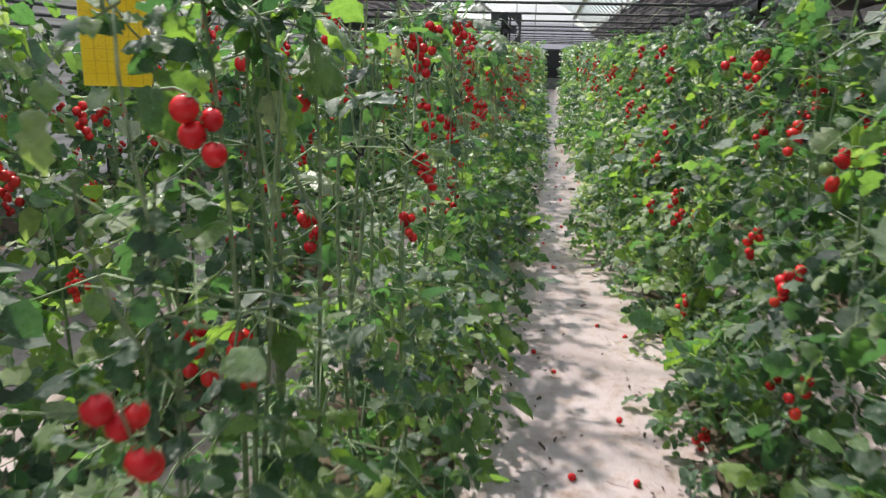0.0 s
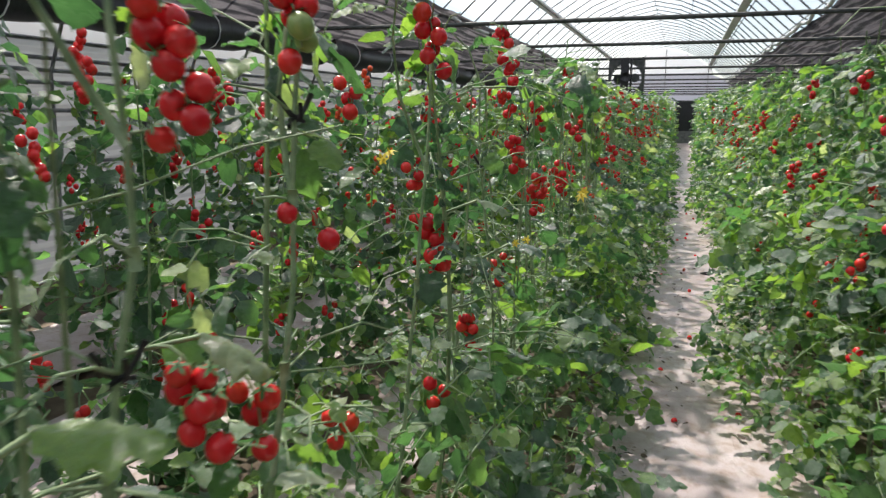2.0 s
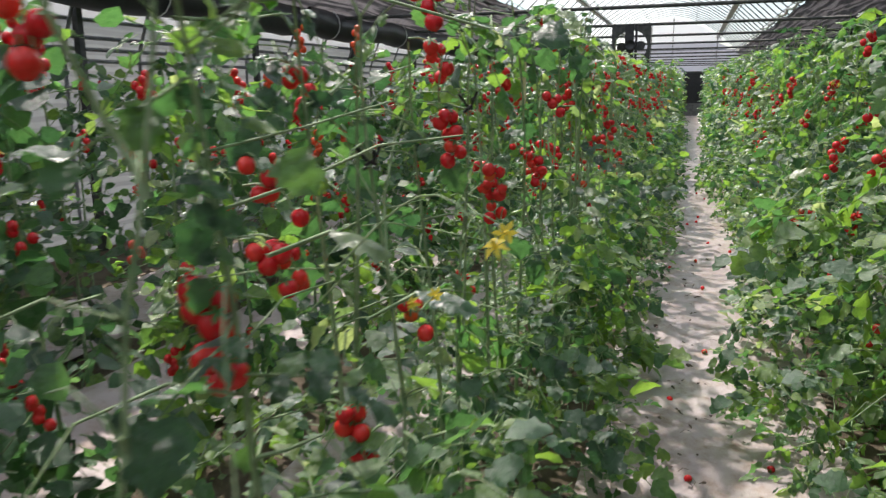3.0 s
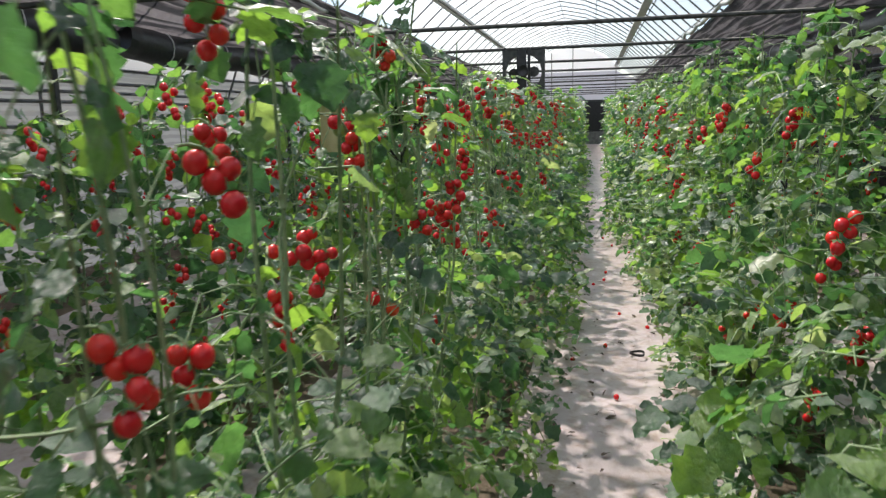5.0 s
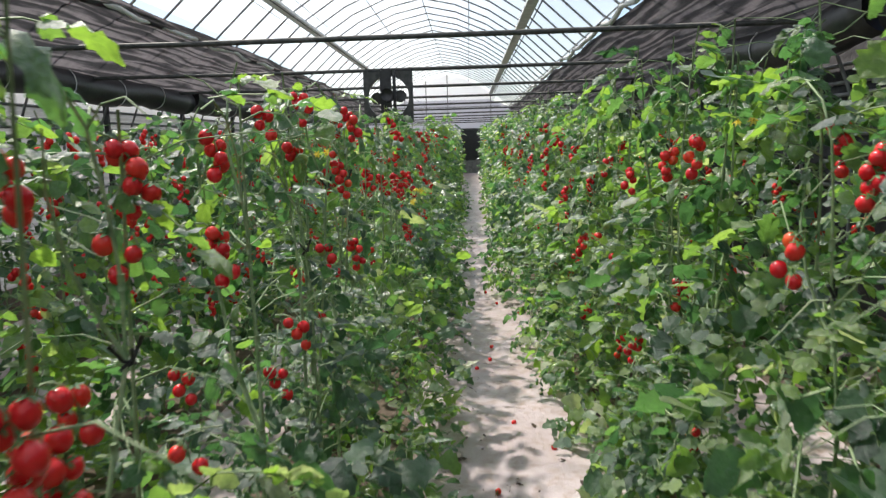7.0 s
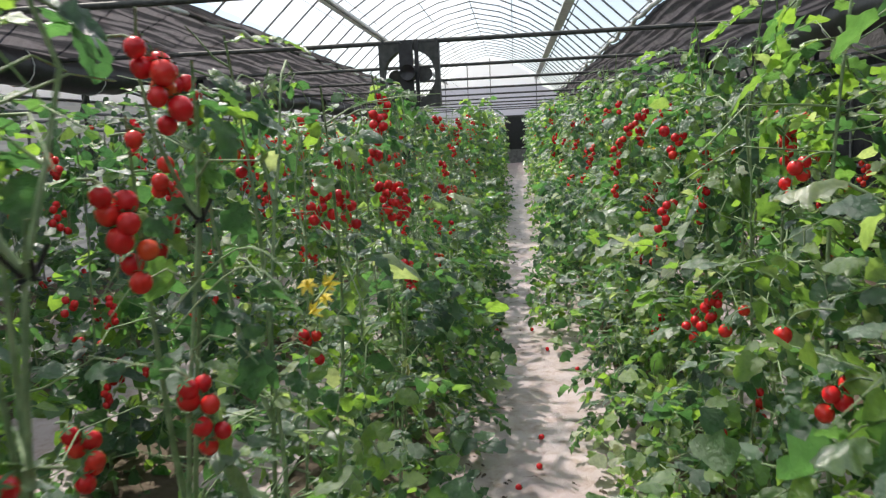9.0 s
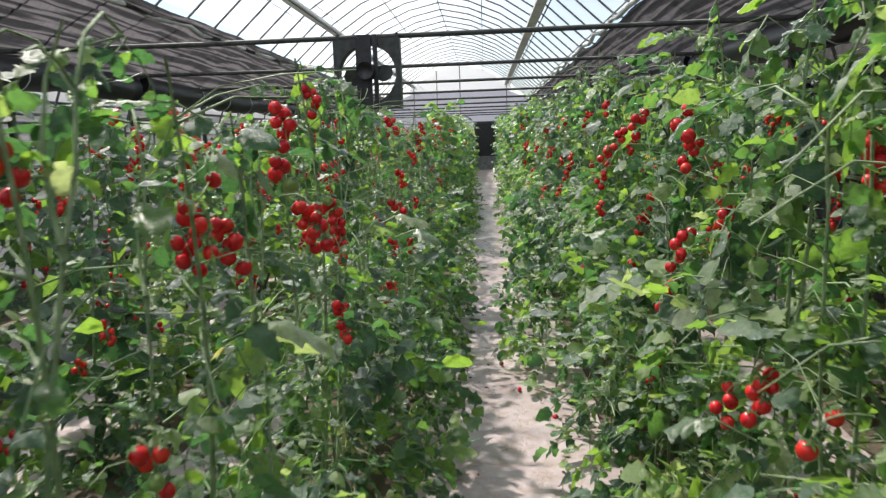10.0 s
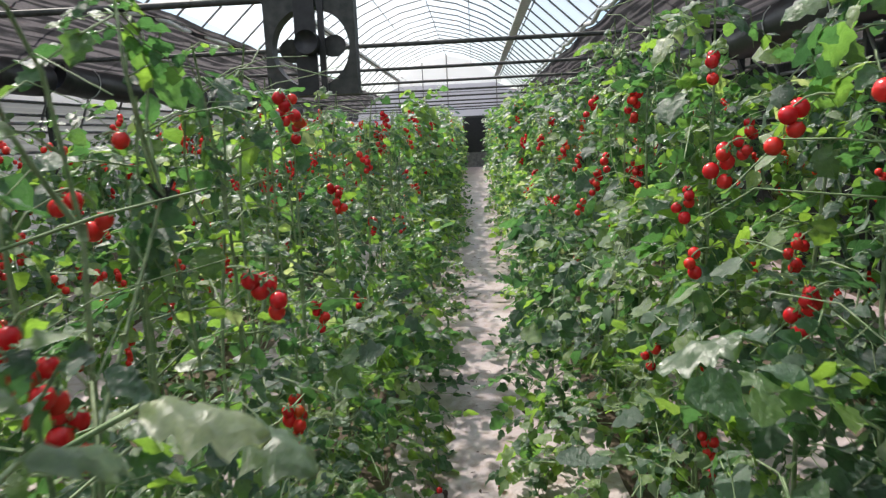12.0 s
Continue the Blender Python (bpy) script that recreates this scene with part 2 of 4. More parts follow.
crown = [-2.7, -2.4, -2.0, -1.4, -0.7, 0, 0.7, 1.4, 2.0, 2.4, 2.85]
tagged(part("ceiling", sheet(crown, Y0, Y1, 40).mesh("ceiling", ROOF_FILM)), "clear plastic film over the greenhouse roof", "roof", kind="structure")
for side, nm in ((-1, "ceiling_quilt_west"), (1, "ceiling_quilt_east")):
    inner = 2.7 if side < 0 else 2.85
    nu, ny, v, f = 48, 120, [], []
    for j in range(ny + 1):
        y = Y0 + (Y1 - Y0) * j / ny
        for i in range(nu + 1):
            u = inner + (3.9 - inner) * i / nu
            fold = 0.03 * abs(math.sin(i * 0.8 + 4.5 * noise.noise((y * 0.45, i * 0.15, side)))) + 0.05 * noise.noise((y * 0.8, u * 4, side))
            v.append((XC + side * u, y, roof_z(u) - 0.085 - fold))
    for j in range(ny):
        for i in range(nu):
            a = j * (nu + 1) + i
            f.append((a, a + 1, a + nu + 2, a + nu + 1))
    g = Geo()
    g.add(v, f)
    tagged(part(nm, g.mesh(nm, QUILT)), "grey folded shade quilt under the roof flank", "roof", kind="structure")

frame_thing = tagged(new("roof_frame"), "galvanised tube frame carrying the roof film", "greenhouse frame", kind="structure")
g = Geo()
outline = [(-u, z) for u, z in reversed(PROFILE[1:])] + PROFILE
g.tube([(XC + u, 0, z - 0.04) for u, z in outline], 0.016, 6)
rib = g.mesh("rib", STEEL)
RIB = 2.72 / 3
for i in range(47):
    part("rib", rib, frame_thing, m=pose(0, 14.84 - 20 * RIB + i * RIB, 0))
for u in (-2.75, -1.0, 0.0, 1.0, 2.75):
    g = Geo()
    g.tube([(XC + u, Y0, roof_z(u) - 0.08), (XC + u, Y1, roof_z(u) - 0.08)], 0.011, 6)
    part("purlin", g.mesh("purlin", STEEL), frame_thing)
for u in (-2.0, 2.0):
    g = Geo()
    g.box((XC + u - 0.09, Y0, roof_z(u) - 0.14), (XC + u + 0.09, Y1, roof_z(u) - 0.09))
    part("beam", g.mesh("beam", WHITE, smooth=False), frame_thing, "broad pale strip beam")
    g = Geo()
    g.tube([(XC + u + 0.11, Y0, roof_z(u) - 0.2), (XC + u + 0.11, Y1, roof_z(u) - 0.2)], 0.012, 6)
    part("purlin", g.mesh("purlin", DARK), frame_thing)

# side walls: netted foot and vent, clear band under the eaves
for side, nm in ((-1, "wall_west"), (1, "wall_east")):
    x = XC + side * 4.2
    wall = tagged(new(nm), "plastic and net side wall of the greenhouse", "wall", kind="structure")
    for pn, z0, z1, mt in (("net_foot", 0.0, 1.0, NET if side < 0 else CURTAIN), ("net", 1.0, 2.03, NET if side < 0 else CURTAIN), ("film_band", 2.03, 2.24 if side < 0 else 2.5, GABLE_FILM if side < 0 else CURTAIN)):
        g = Geo()
        g.box((x - 0.012, Y0, z0), (x + 0.012, Y1, z1))
        part(pn, g.mesh(pn, mt, smooth=False), wall)
    for z in (1.0, 1.45, 1.68, 1.78, 1.88, 2.03):
        g = Geo()
        g.tube([(x - side * 0.05, Y0, z), (x - side * 0.05, Y1, z)], 0.018, 6)
        part("rail", g.mesh("rail", STEEL), wall)
    g = Geo()
    g.box((x - 0.03, -0.03, 0), (x + 0.03, 0.03, 2.45))
    post = g.mesh("post", DARK, smooth=False)
    for k in range(16):
        part("post", post, wall, m=pose(-side * 0.1, 14.84 - 18 + k * 2.72, 0))
    g = Geo()
    g.tube([(XC + side * 2.8 + 0.03 * math.sin(k * 1.7), Y0 + 0.1 + k * 0.5, roof_z(2.8) - 0.09 + 0.03 * math.sin(k * 2.3)) for k in range(87)], 0.035, 7)
    part("roller_tube", g.mesh("roller_tube", WHITE), wall, "pale roller tube on the quilt edge")
    # rolled quilt along the eaves, sagging between its ties
    for k in range(6):
        g = Geo()
        ya, yb = Y0 + 0.1 + k * 7.2, Y0 + 0.1 + k * 7.2 + 7.0
        pts = [(XC + side * 3.85, ya + (yb - ya) * i / 28, 2.33 - 0.07 * abs(math.sin(i / 28 * math.tau * 1.3)) + U(-0.012, 0.012)) for i in range(29)]
        g.tube(pts, 0.19, 14)
        roll = tagged(part("quilt_roll", g.mesh("quilt_roll", BLACK)), "black rolled-up insulating quilt tied along the eaves", "quilt roll", "eave quilt rolls")
        for i in range(3, 28, 5):
            q = Vector(pts[i])
            g = Geo()
            ring = [q + Vector((0.198 * math.cos(a * math.tau / 14), 0, 0.198 * math.sin(a * math.tau / 14))) for a in range(15)]
            g.tube(ring + [q + Vector((0.02, 0, 0.30))], 0.007, 5)
            part("tie_rope", g.mesh("tie_rope", WHITE), roll, "pale rope tied round the roll")

# end walls
for nm, y in (("wall_north", Y1), ("wall_south", Y0)):
    wall = tagged(new(nm), "grey translucent film end wall", "wall", kind="structure")
    g = Geo()
    low = [(-u, z) for u, z in reversed(PROFILE[1:])] + PROFILE
    for t in (0.0, 0.02):
        g.v += [(XC + u, y + t, min(z, 3.42)) for u, z in low]
    n = len(low)
    g.f += [tuple(range(n)), tuple(reversed(range(n, 2 * n)))] + [(i, (i + 1) % n, n + (i + 1) % n, n + i) for i in range(n)]
    g.s += [0] * (n + 2)
    part("film", g.mesh("film", END_FILM, smooth=False), wall)
    g = Geo()
    ua = [-2.2 + 4.4 * i / 20 for i in range(21)]
    for t in (-0.03, -0.012):
        g.v += [(XC + u, y + t, 3.42) for u in ua] + [(XC + u, y + t, max(3.44, roof_z(u) - 0.02)) for u in ua]
    for i in range(20):
        g.f += [(i, i + 1, 22 + i, 21 + i), (42 + i, 63 + i, 64 + i, 43 + i)]
    g.s += [0] * 40
    part("gable_film", g.mesh("gable_film", GABLE_FILM, smooth=False), wall, "clean white gable film")
    for u in (-3, -2, -1, 0, 2, 3):
        g = Geo()
        g.tube([(XC + u, y - 0.06, 0), (XC + u, y - 0.06, roof_z(u))], 0.02, 6)
        part("mullion", g.mesh("mullion", STEEL), wall)
    for z in (2.1, 3.1):
        g = Geo()
        g.tube([(XC - 3.9, y - 0.06, z), (XC + 3.9, y - 0.06, z)], 0.02, 6)
        part("rail", g.mesh("rail", STEEL), wall)
door = tagged(new("door_1"), "dark door in the far film wall", "door", kind="structure")
g = Geo()
g.box((-0.40, Y1 - 0.14, 0.62), (0.47, Y1 - 0.09, 2.02))
part("leaf_panel", g.mesh("leaf_panel", BLACK, smooth=False), door)
g = Geo()
g.box((-0.40, Y1 - 0.15, 0.02), (0.47, Y1 - 0.09, 0.62))
part("kick_panel", g.mesh("kick_panel", STEEL, smooth=False), door, "grey lower panel of the door")
g = Geo()
for x0, x1, z0, z1 in ((-0.48, -0.40, 0, 2.1), (0.47, 0.55, 0, 2.1), (-0.40, 0.47, 2.02, 2.1)):
    g.box((x0, Y1 - 0.16, z0), (x1, Y1 - 0.07, z1))
part("door_frame", g.mesh("door_frame", DARK, smooth=False), door)

# tie bars across the house
for k in range(16):
    y = 14.84 + 2.72 * (k - 6)
    if y < Y1 - 0.5:
        g = Geo()
        g.tube([(XC - 3.95, y, 2.38), (XC - 1.5, y, 2.365), (XC + 1.2, y, 2.37), (XC + 3.95, y, 2.38)], 0.024, 8)
        tagged(part("tie_bar", g.mesh("tie_bar", DARK)), "dark steel tie bar spanning the greenhouse", "bar", "tie bars")


# ground film strips between the rows, wrinkled
def film_strip(x0, x1, seed, nx=18, ny=420):
    v, f = [], []
    for j in range(ny + 1):
        y = Y0 + 0.2 + (Y1 - Y0 - 0.5) * j / ny
        for i in range(nx + 1):
            x = x0 + (x1 - x0) * i / nx
            h = 0.012 + 0.018 * noise.fractal((x * 3.2 + seed, y * 2.2, 0), 1.0, 2.0, 4) + 0.006 * noise.noise((x * 16, y * 13, seed))
            e = min(i, nx - i) / nx
            v.append((x + (0.03 * noise.noise((seed, y * 2, i)) if e == 0 else 0), y, max(0.004, h + 0.012)))
    n = nx + 1
    for j in range(ny):
        for i in range(nx):
            a = j * n + i
            f.append((a, a + 1, a + n + 1, a + n))
    g = Geo()
    g.add(v, f)
    return g


tagged(part("path", film_strip(-0.46, 0.50, 1, 22, 1000).mesh("path", FILM)), "wrinkled pinkish white ground film strewn with fallen fruit", "path", kind="structure")
for i, (a, b) in enumerate(((-1.52, -1.10), (-2.85, -2.0), (-4.1, -3.2), (0.9, 1.6), (2.05, 2.9))):
    tagged(part("ground_film", film_strip(a, b, 5 + i, 8, 160).mesh("ground_film", FILM)), "pinkish white film laid between crop rows", "ground film", kind="structure")


# ---------------------------------------------------------------- tomato plants
def leaflet(g, m, length, width, r, slot=0):
    """One blade: folded along its midrib, drooping, with rounded lobes."""
    c, fold, curl = r.uniform(0.05, 0.6), r.uniform(-0.05, 0.35), r.uniform(-0.3, 0.6)
    drop = lambda q: -c * length * q * q
    v = [(0, q * length, drop(q)) for q in (0.0, 0.36, 0.72, 1.0)]
    for sg in (-1, 1):
        for q, w in ((-0.04, 0.40), (0.10, 0.88), (0.32, 0.76), (0.46, 1.0), (0.66, 0.62), (0.84, 0.52)):
            w *= r.uniform(0.84, 1.14) * width / 2
            v.append((sg * w, (q + r.uniform(-0.05, 0.05)) * length, drop(q) + r.uniform(-0.06, 0.06) * length + fold * w - curl * w * w / width * 2))
    f = []
    for o, flip in ((4, False), (10, True)):
        for t in ((0, o, o + 1), (0, o + 1, 1), (1, o + 1, o + 2), (1, o + 2, o + 3), (1, o + 3, 2), (2, o + 3, o + 4), (2, o + 4, o + 5), (2, o + 5, 3)):
            f.append(t[::-1] if flip else t)
    g.add(v, f, slot, m)


def fine_blade(g, m, length, width, r, slot=0):
    """A crinkled, lobed blade for the leaves that are seen near by."""
    c, fold, ph, sd = r.uniform(0.05, 0.6), r.uniform(-0.1, 0.35), r.uniform(0, 6), r.uniform(0, 50)
    lobes = ((-0.03, 0.40), (0.10, 0.90), (0.24, 0.74), (0.38, 1.0), (0.55, 0.70), (0.68, 0.74), (0.84, 0.44), (1.0, 0.05))
    v, f = [], []
    for i, (q, b) in enumerate(lobes):
        w = width * 0.5 * b * r.uniform(0.9, 1.1)
        for k in (-2, -1, 0, 1, 2):
            e = k / 2
            x = e * w * r.uniform(0.92, 1.08)
            y = (q if k else min(1.0, q + 0.04)) + (0.05 * abs(e) if b > 0.73 else 0) + r.uniform(-0.015, 0.015)
            z = -c * length * q * q + fold * abs(x) - 0.6 * e * e * w * c + 0.16 * length * noise.noise((e * 2.2 + sd, q * 3.6, sd)) - (0.02 * length if k == 0 else 0)
            v.append((x, y * length, z))
    for i in range(len(lobes) - 1):
        for k in range(4):
            a = i * 5 + k
            f.append((a, a + 1, a + 6, a + 5))
    g.add(v, f, slot, m)


def small_blade(g, m, length, width, r, slot=0):
    """A simpler blade for plants that stay far off."""
    c, e = r.uniform(0.05, 0.5), r.uniform(0.0, 0.2)
    g.add([(0, 0, 0), (0, 0.55 * length, -c * 0.3 * length), (0, length, -c * length), (-width / 2, 0.25 * length, e * width), (-width * 0.42, 0.7 * length, -c * 0.5 * length),
           (width / 2, 0.25 * length, e * width), (width * 0.42, 0.7 * length, -c * 0.5 * length)], [(0, 3, 1), (3, 4, 1), (4, 2, 1), (0, 1, 5), (5, 1, 6), (6, 1, 2)], slot, m)


def leaf_geo(seed, pairs=3, length=0.26, size=0.105, blade=leaflet):
    """A compound leaf that grows along +y."""
    r = random.Random(seed)
    g = Geo()
    bend = r.uniform(0.1, 0.5)
    along = lambda s: Vector((0.02 * math.sin(s * 5 + seed), s * length, -bend * length * s * s))
    g.tube([along(s) for s in ((0, 0.35, 0.7, 1.0) if blade is not small_blade else (0, 1.0))], 0.0032, 3, 1, 0.5, False)
    for k in range(pairs):
        s = 0.28 + 0.62 * k / max(1, pairs - 1) * 0.85
        for sg in (-1, 1):
            z = size * r.uniform(0.55, 0.95)
            g_m = Matrix.Translation(along(s + r.uniform(-0.04, 0.04))) @ pose(0, 0, 0, r.uniform(-30, 25), r.uniform(-35, 35), -sg * r.uniform(45, 80))
            blade(g, g_m, z, z * r.uniform(0.75, 1.0), r)
    z = size * r.uniform(0.95, 1.3)
    blade(g, Matrix.Translation(along(1.0)) @ pose(0, 0, 0, r.uniform(-35, 5), r.uniform(-25, 25), r.uniform(-20, 20)), z, z * r.uniform(0.8, 1.05), r)
    return g


LEAF_GEOS = [leaf_geo(s, 3 if s % 3 else 2, U(0.16, 0.25), U(0.058, 0.084)) for s in range(14)]
LEAF_MESHES = [leaf_geo(s, 3 if s % 3 else 2, U(0.16, 0.25), U(0.058, 0.086), fine_blade).mesh("leaf", LEAF, STEM) for s in range(20, 36)]
PALE_MESHES = [leaf_geo(40 + s, 2, 0.16, 0.08, fine_blade).mesh("dry_leaf", LEAF_PALE, STEM) for s in range(3)]
FAR_LEAVES = [leaf_geo(80 + s, 2, U(0.15, 0.22), U(0.08, 0.10), small_blade) for s in range(8)]


def fruit_geo(seg, rings, radius=1.0, oval=1.06):
    g = Geo()
    v = [(0, 0, oval)]
    for i in range(1, rings):
        a = math.pi * i / rings
        v += [(math.sin(a) * math.cos(k * math.tau / seg), math.sin(a) * math.sin(k * math.tau / seg), oval * math.cos(a)) for k in range(seg)]
    v.append((0, 0, -oval))
    f = [(0, 1 + k, 1 + (k + 1) % seg) for k in range(seg)]
    for i in range(rings - 2):
        f += [(1 + i * seg + k, 1 + (i + 1) * seg + k, 1 + (i + 1) * seg + (k + 1) % seg, 1 + i * seg + (k + 1) % seg) for k in range(seg)]
    last = 1 + (rings - 2) * seg
    f += [(last + (k + 1) % seg, last + k, len(v) - 1) for k in range(seg)]
    g.add([(x * radius, y * radius, z * radius) for x, y, z in v], f)
    return g


R_FRUIT = 0.0158
g = fruit_geo(12, 8, R_FRUIT)
for k in range(5):
    a = k * math.tau / 5
    ca, sa = math.cos(a), math.sin(a)
    P = lambda d, w, z: (R_FRUIT * (d * ca - w * sa), R_FRUIT * (d * sa + w * ca), R_FRUIT * z)
    g.add([P(0, -0.12, 1.1), P(0, 0.12, 1.1), P(0.6, 0.18, 1.02), P(1.05, 0, 0.9), P(0.6, -0.18, 1.02)], [(0, 4, 2, 1), (4, 3, 2)], 1)
g.tube([(0, 0, R_FRUIT * 1.0), (0.001, 0, R_FRUIT * 1.7)], 0.0014, 4, 1, 1, False)
TOM = g.mesh("tomato", TOMATO, CALYX)
GREEN = g.mesh("green_tomato", GREEN_TOMATO, CALYX)
FAR_FRUIT = fruit_geo(6, 4, 0.0165)


def truss_layout(r, count):
    """Stalk points and fruit places of one hanging truss that starts at the origin and grows along +y."""
    drop = 0.045 + 0.0115 * count
    out = r.uniform(0.04, 0.09)
    stalk = [Vector((0, out * math.sin(s * 1.5), -drop * s * s + 0.03 * s)) for s in (0, 0.2, 0.4, 0.6, 0.8, 1.0)]
    fruits = []
    for k in range(count):
        s = 0.42 + 0.6 * k / max(1, count - 1)
        p = Vector((0, out * math.sin(s * 1.5), -drop * s * s + 0.03 * s))
        a = k * 2.4 + r.uniform(-0.4, 0.4)
        fruits.append(p + Vector((math.cos(a) * 0.0155, math.sin(a) * 0.0155, r.uniform(-0.018, -0.006))))
    return stalk, fruits


def add_truss(parent, m, r, count, green=0.04):
    stalk, fruits = truss_layout(r, count)
    g = Geo()
    g.tube(stalk, 0.0024, 5, 0, 0.6, False)
    for p in fruits:
        s = min(stalk, key=lambda q: (q - p).length)
        g.tube([s, (s + p) / 2 + Vector((0, 0, 0.006)), p + Vector((0, 0, R_FRUIT))], 0.0012, 3, 0, 1, False)
    truss = part("fruit_truss", g.mesh("fruit_truss", STEM), parent, "hanging truss of red cherry tomatoes", m)
    for p in fruits:
        ripe = r.random() > green
        part("tomato" if ripe else "green_tomato", TOM if ripe else GREEN, truss, "" if ripe else "unripe green tomato",
             Matrix.Translation(p) @ pose(0, 0, 0, r.uniform(-35, 35), r.uniform(-35, 35), r.uniform(0, 360)) @ Matrix.Scale(r.uniform(0.85, 1.12), 4))
    return truss


def stem_points(r, height, sway=0.05):
    ph = r.uniform(0, 6)
    lean = Vector((r.uniform(-0.06, 0.06), r.uniform(-0.1, 0.1), 0))
    return [Vector((sway * math.sin(ph + s * 4.2) * s, sway * math.cos(ph * 1.7 + s * 3.7) * s, 0)) + lean * s + Vector((0, 0, height * s)) for s in [i / 11 for i in range(12)]]


def at(pts, s):
    k = min(s, 0.9999) * (len(pts) - 1)
    i = int(k)
    return pts[i].lerp(pts[i + 1], k - i)


def leaf_pose(r, p, reach=1.0, low=False):
    return Matrix.Translation(p) @ pose(0, 0, 0, r.uniform(-65, 25) if not low else r.uniform(-60, 35), r.uniform(-35, 35), r.uniform(0, 360)) @ Matrix.Scale(r.uniform(0.75, 1.2) * reach, 4)


def tomato_plant(seed, height, fill, leaves, trusses, reach=1.0, open_top=1.35):
    """A strung tomato plant of full detail, its foot at the origin."""
    r = random.Random(seed)
    plant = new("tomato_plant")
    pts = stem_points(r, height)
    g = Geo()
    g.tube(pts, 0.0078, 7, 0, 0.35)
    for _ in range(20):                      # bare side shoots and leaf stalks
        s = r.uniform(0.12, 0.97)
        p, a, L = at(pts, s), r.uniform(0, math.tau), r.uniform(0.12, 0.34)
        d = Vector((math.cos(a), math.sin(a), 0)) * L
        b = Vector((-d.y, d.x, 0)) * r.uniform(-0.35, 0.35)
        e = r.uniform(-0.10, 0.09)
        g.tube([p, p + d * 0.3 + b * 0.5 + Vector((0, 0, r.uniform(0.01, 0.05))), p + d * 0.65 + b * 0.8 + Vector((0, 0, 0.04 + e * 0.3)), p + d + b * 0.5 + Vector((0, 0, e))], r.uniform(0.0015, 0.0032), 4, 0, 0.5, False)
    if r.random() < 0.6:                     # a second leader
        s0 = r.uniform(0.25, 0.5)
        p = at(pts, s0)
        o = Vector((r.uniform(-0.12, 0.12), r.uniform(-0.16, 0.16), 0))
        g.tube([p, p + o * 0.6 + Vector((0, 0, 0.2)), p + o + Vector((0, 0, 0.5)), p + o * 1.2 + Vector((0, 0, height * (1 - s0) * 0.9))], 0.008, 6, 0, 0.25)
    part("stem", g.mesh("stem", STEM), plant)
    g = Geo()                                # the dense small growth inside
    for _ in range(fill):
        z = r.random() ** open_top
        p = at(pts, 0.03 + 0.9 * z)
        a, d = r.uniform(0, math.tau), r.uniform(0.02, 0.22) * (1.15 - 0.55 * z) * reach
        g.join(r.choice(LEAF_GEOS), leaf_pose(r, p + Vector((math.cos(a) * d, math.sin(a) * d, r.uniform(-0.04, 0.04))), 0.8, True))
    tagged(part("foliage", g.mesh("foliage", LEAF, STEM), plant), kind="stuff")
    for k in range(leaves):
        s = 0.06 + 0.92 * (k + r.uniform(-0.4, 0.4)) / leaves
        p = at(pts, max(0.03, s))
        silvery = r.random() < 0.05 and s < 0.65
        part("dry_leaf" if silvery else "leaf", r.choice(PALE_MESHES if silvery else LEAF_MESHES), plant, "pale leaf with silvery sheen painted into its colour" if silvery else "", leaf_pose(r, p, reach * (1.12 - 0.35 * s)))
    for k in range(4):                       # growing tip
        part("leaf", r.choice(LEAF_MESHES), plant, "", leaf_pose(r, at(pts, r.uniform(0.86, 0.995)), 0.8))
    for k in range(trusses):
        s = 0.2 + 0.74 * (k + r.uniform(0.1, 0.9)) / trusses
        add_truss(plant, Matrix.Translation(at(pts, s)) @ pose(0, 0, 0, 0, 0, r.uniform(0, 360)), r, r.choice((4, 5, 6, 7, 9)))
    return tagged(plant, "strung cherry tomato plant with ripe red trusses", "tomato plant")


def simple_plant(seed, height, leaves, fruit, reach=1.0, skirt=0):
    """A plant for the rows that stay far off: stem, foliage and fruit."""
    r = random.Random(seed)
    plant = new("tomato_plant")
    pts = stem_points(r, height)
    g = Geo()
    g.tube(pts[:-1:2], 0.0085, 5, 0, 0.3)
    part("stem", g.mesh("stem", STEM), plant)
    g = Geo()
    for k in range(leaves + skirt):
        z = r.random() ** 0.9 if k < leaves else r.uniform(0, 0.42)
        p = at(pts, 0.03 + 0.97 * z)
        a, d = r.uniform(0, math.tau), r.uniform(0.02, 0.27) * (1.1 - 0.5 * z) * reach
        g.join(r.choice(FAR_LEAVES), leaf_pose(r, p + Vector((math.cos(a) * d, math.sin(a) * d, r.uniform(-0.05, 0.05))), 0.95, True))
    tagged(part("foliage", g.mesh("foliage", LEAF, STEM), plant), kind="stuff")
    g = Geo()
    for _ in range(fruit):
        p, a = at(pts, r.uniform(0.3, 0.97)), r.uniform(0, math.tau)
        p = p + Vector((math.cos(a), math.sin(a), 0)) * r.uniform(0.08, 0.24)
        for k in range(r.choice((4, 6, 7))):
            g.join(FAR_FRUIT, Matrix.Translation(p + Vector((r.uniform(-0.026, 0.026), r.uniform(-0.026, 0.026), -0.018 * k))))
    tagged(part("fruit", g.mesh("fruit", TOMATO), plant, "red cherry tomatoes"), kind="stuff")
    return tagged(plant, "bushy cherry tomato plant in a back row", "tomato plant")


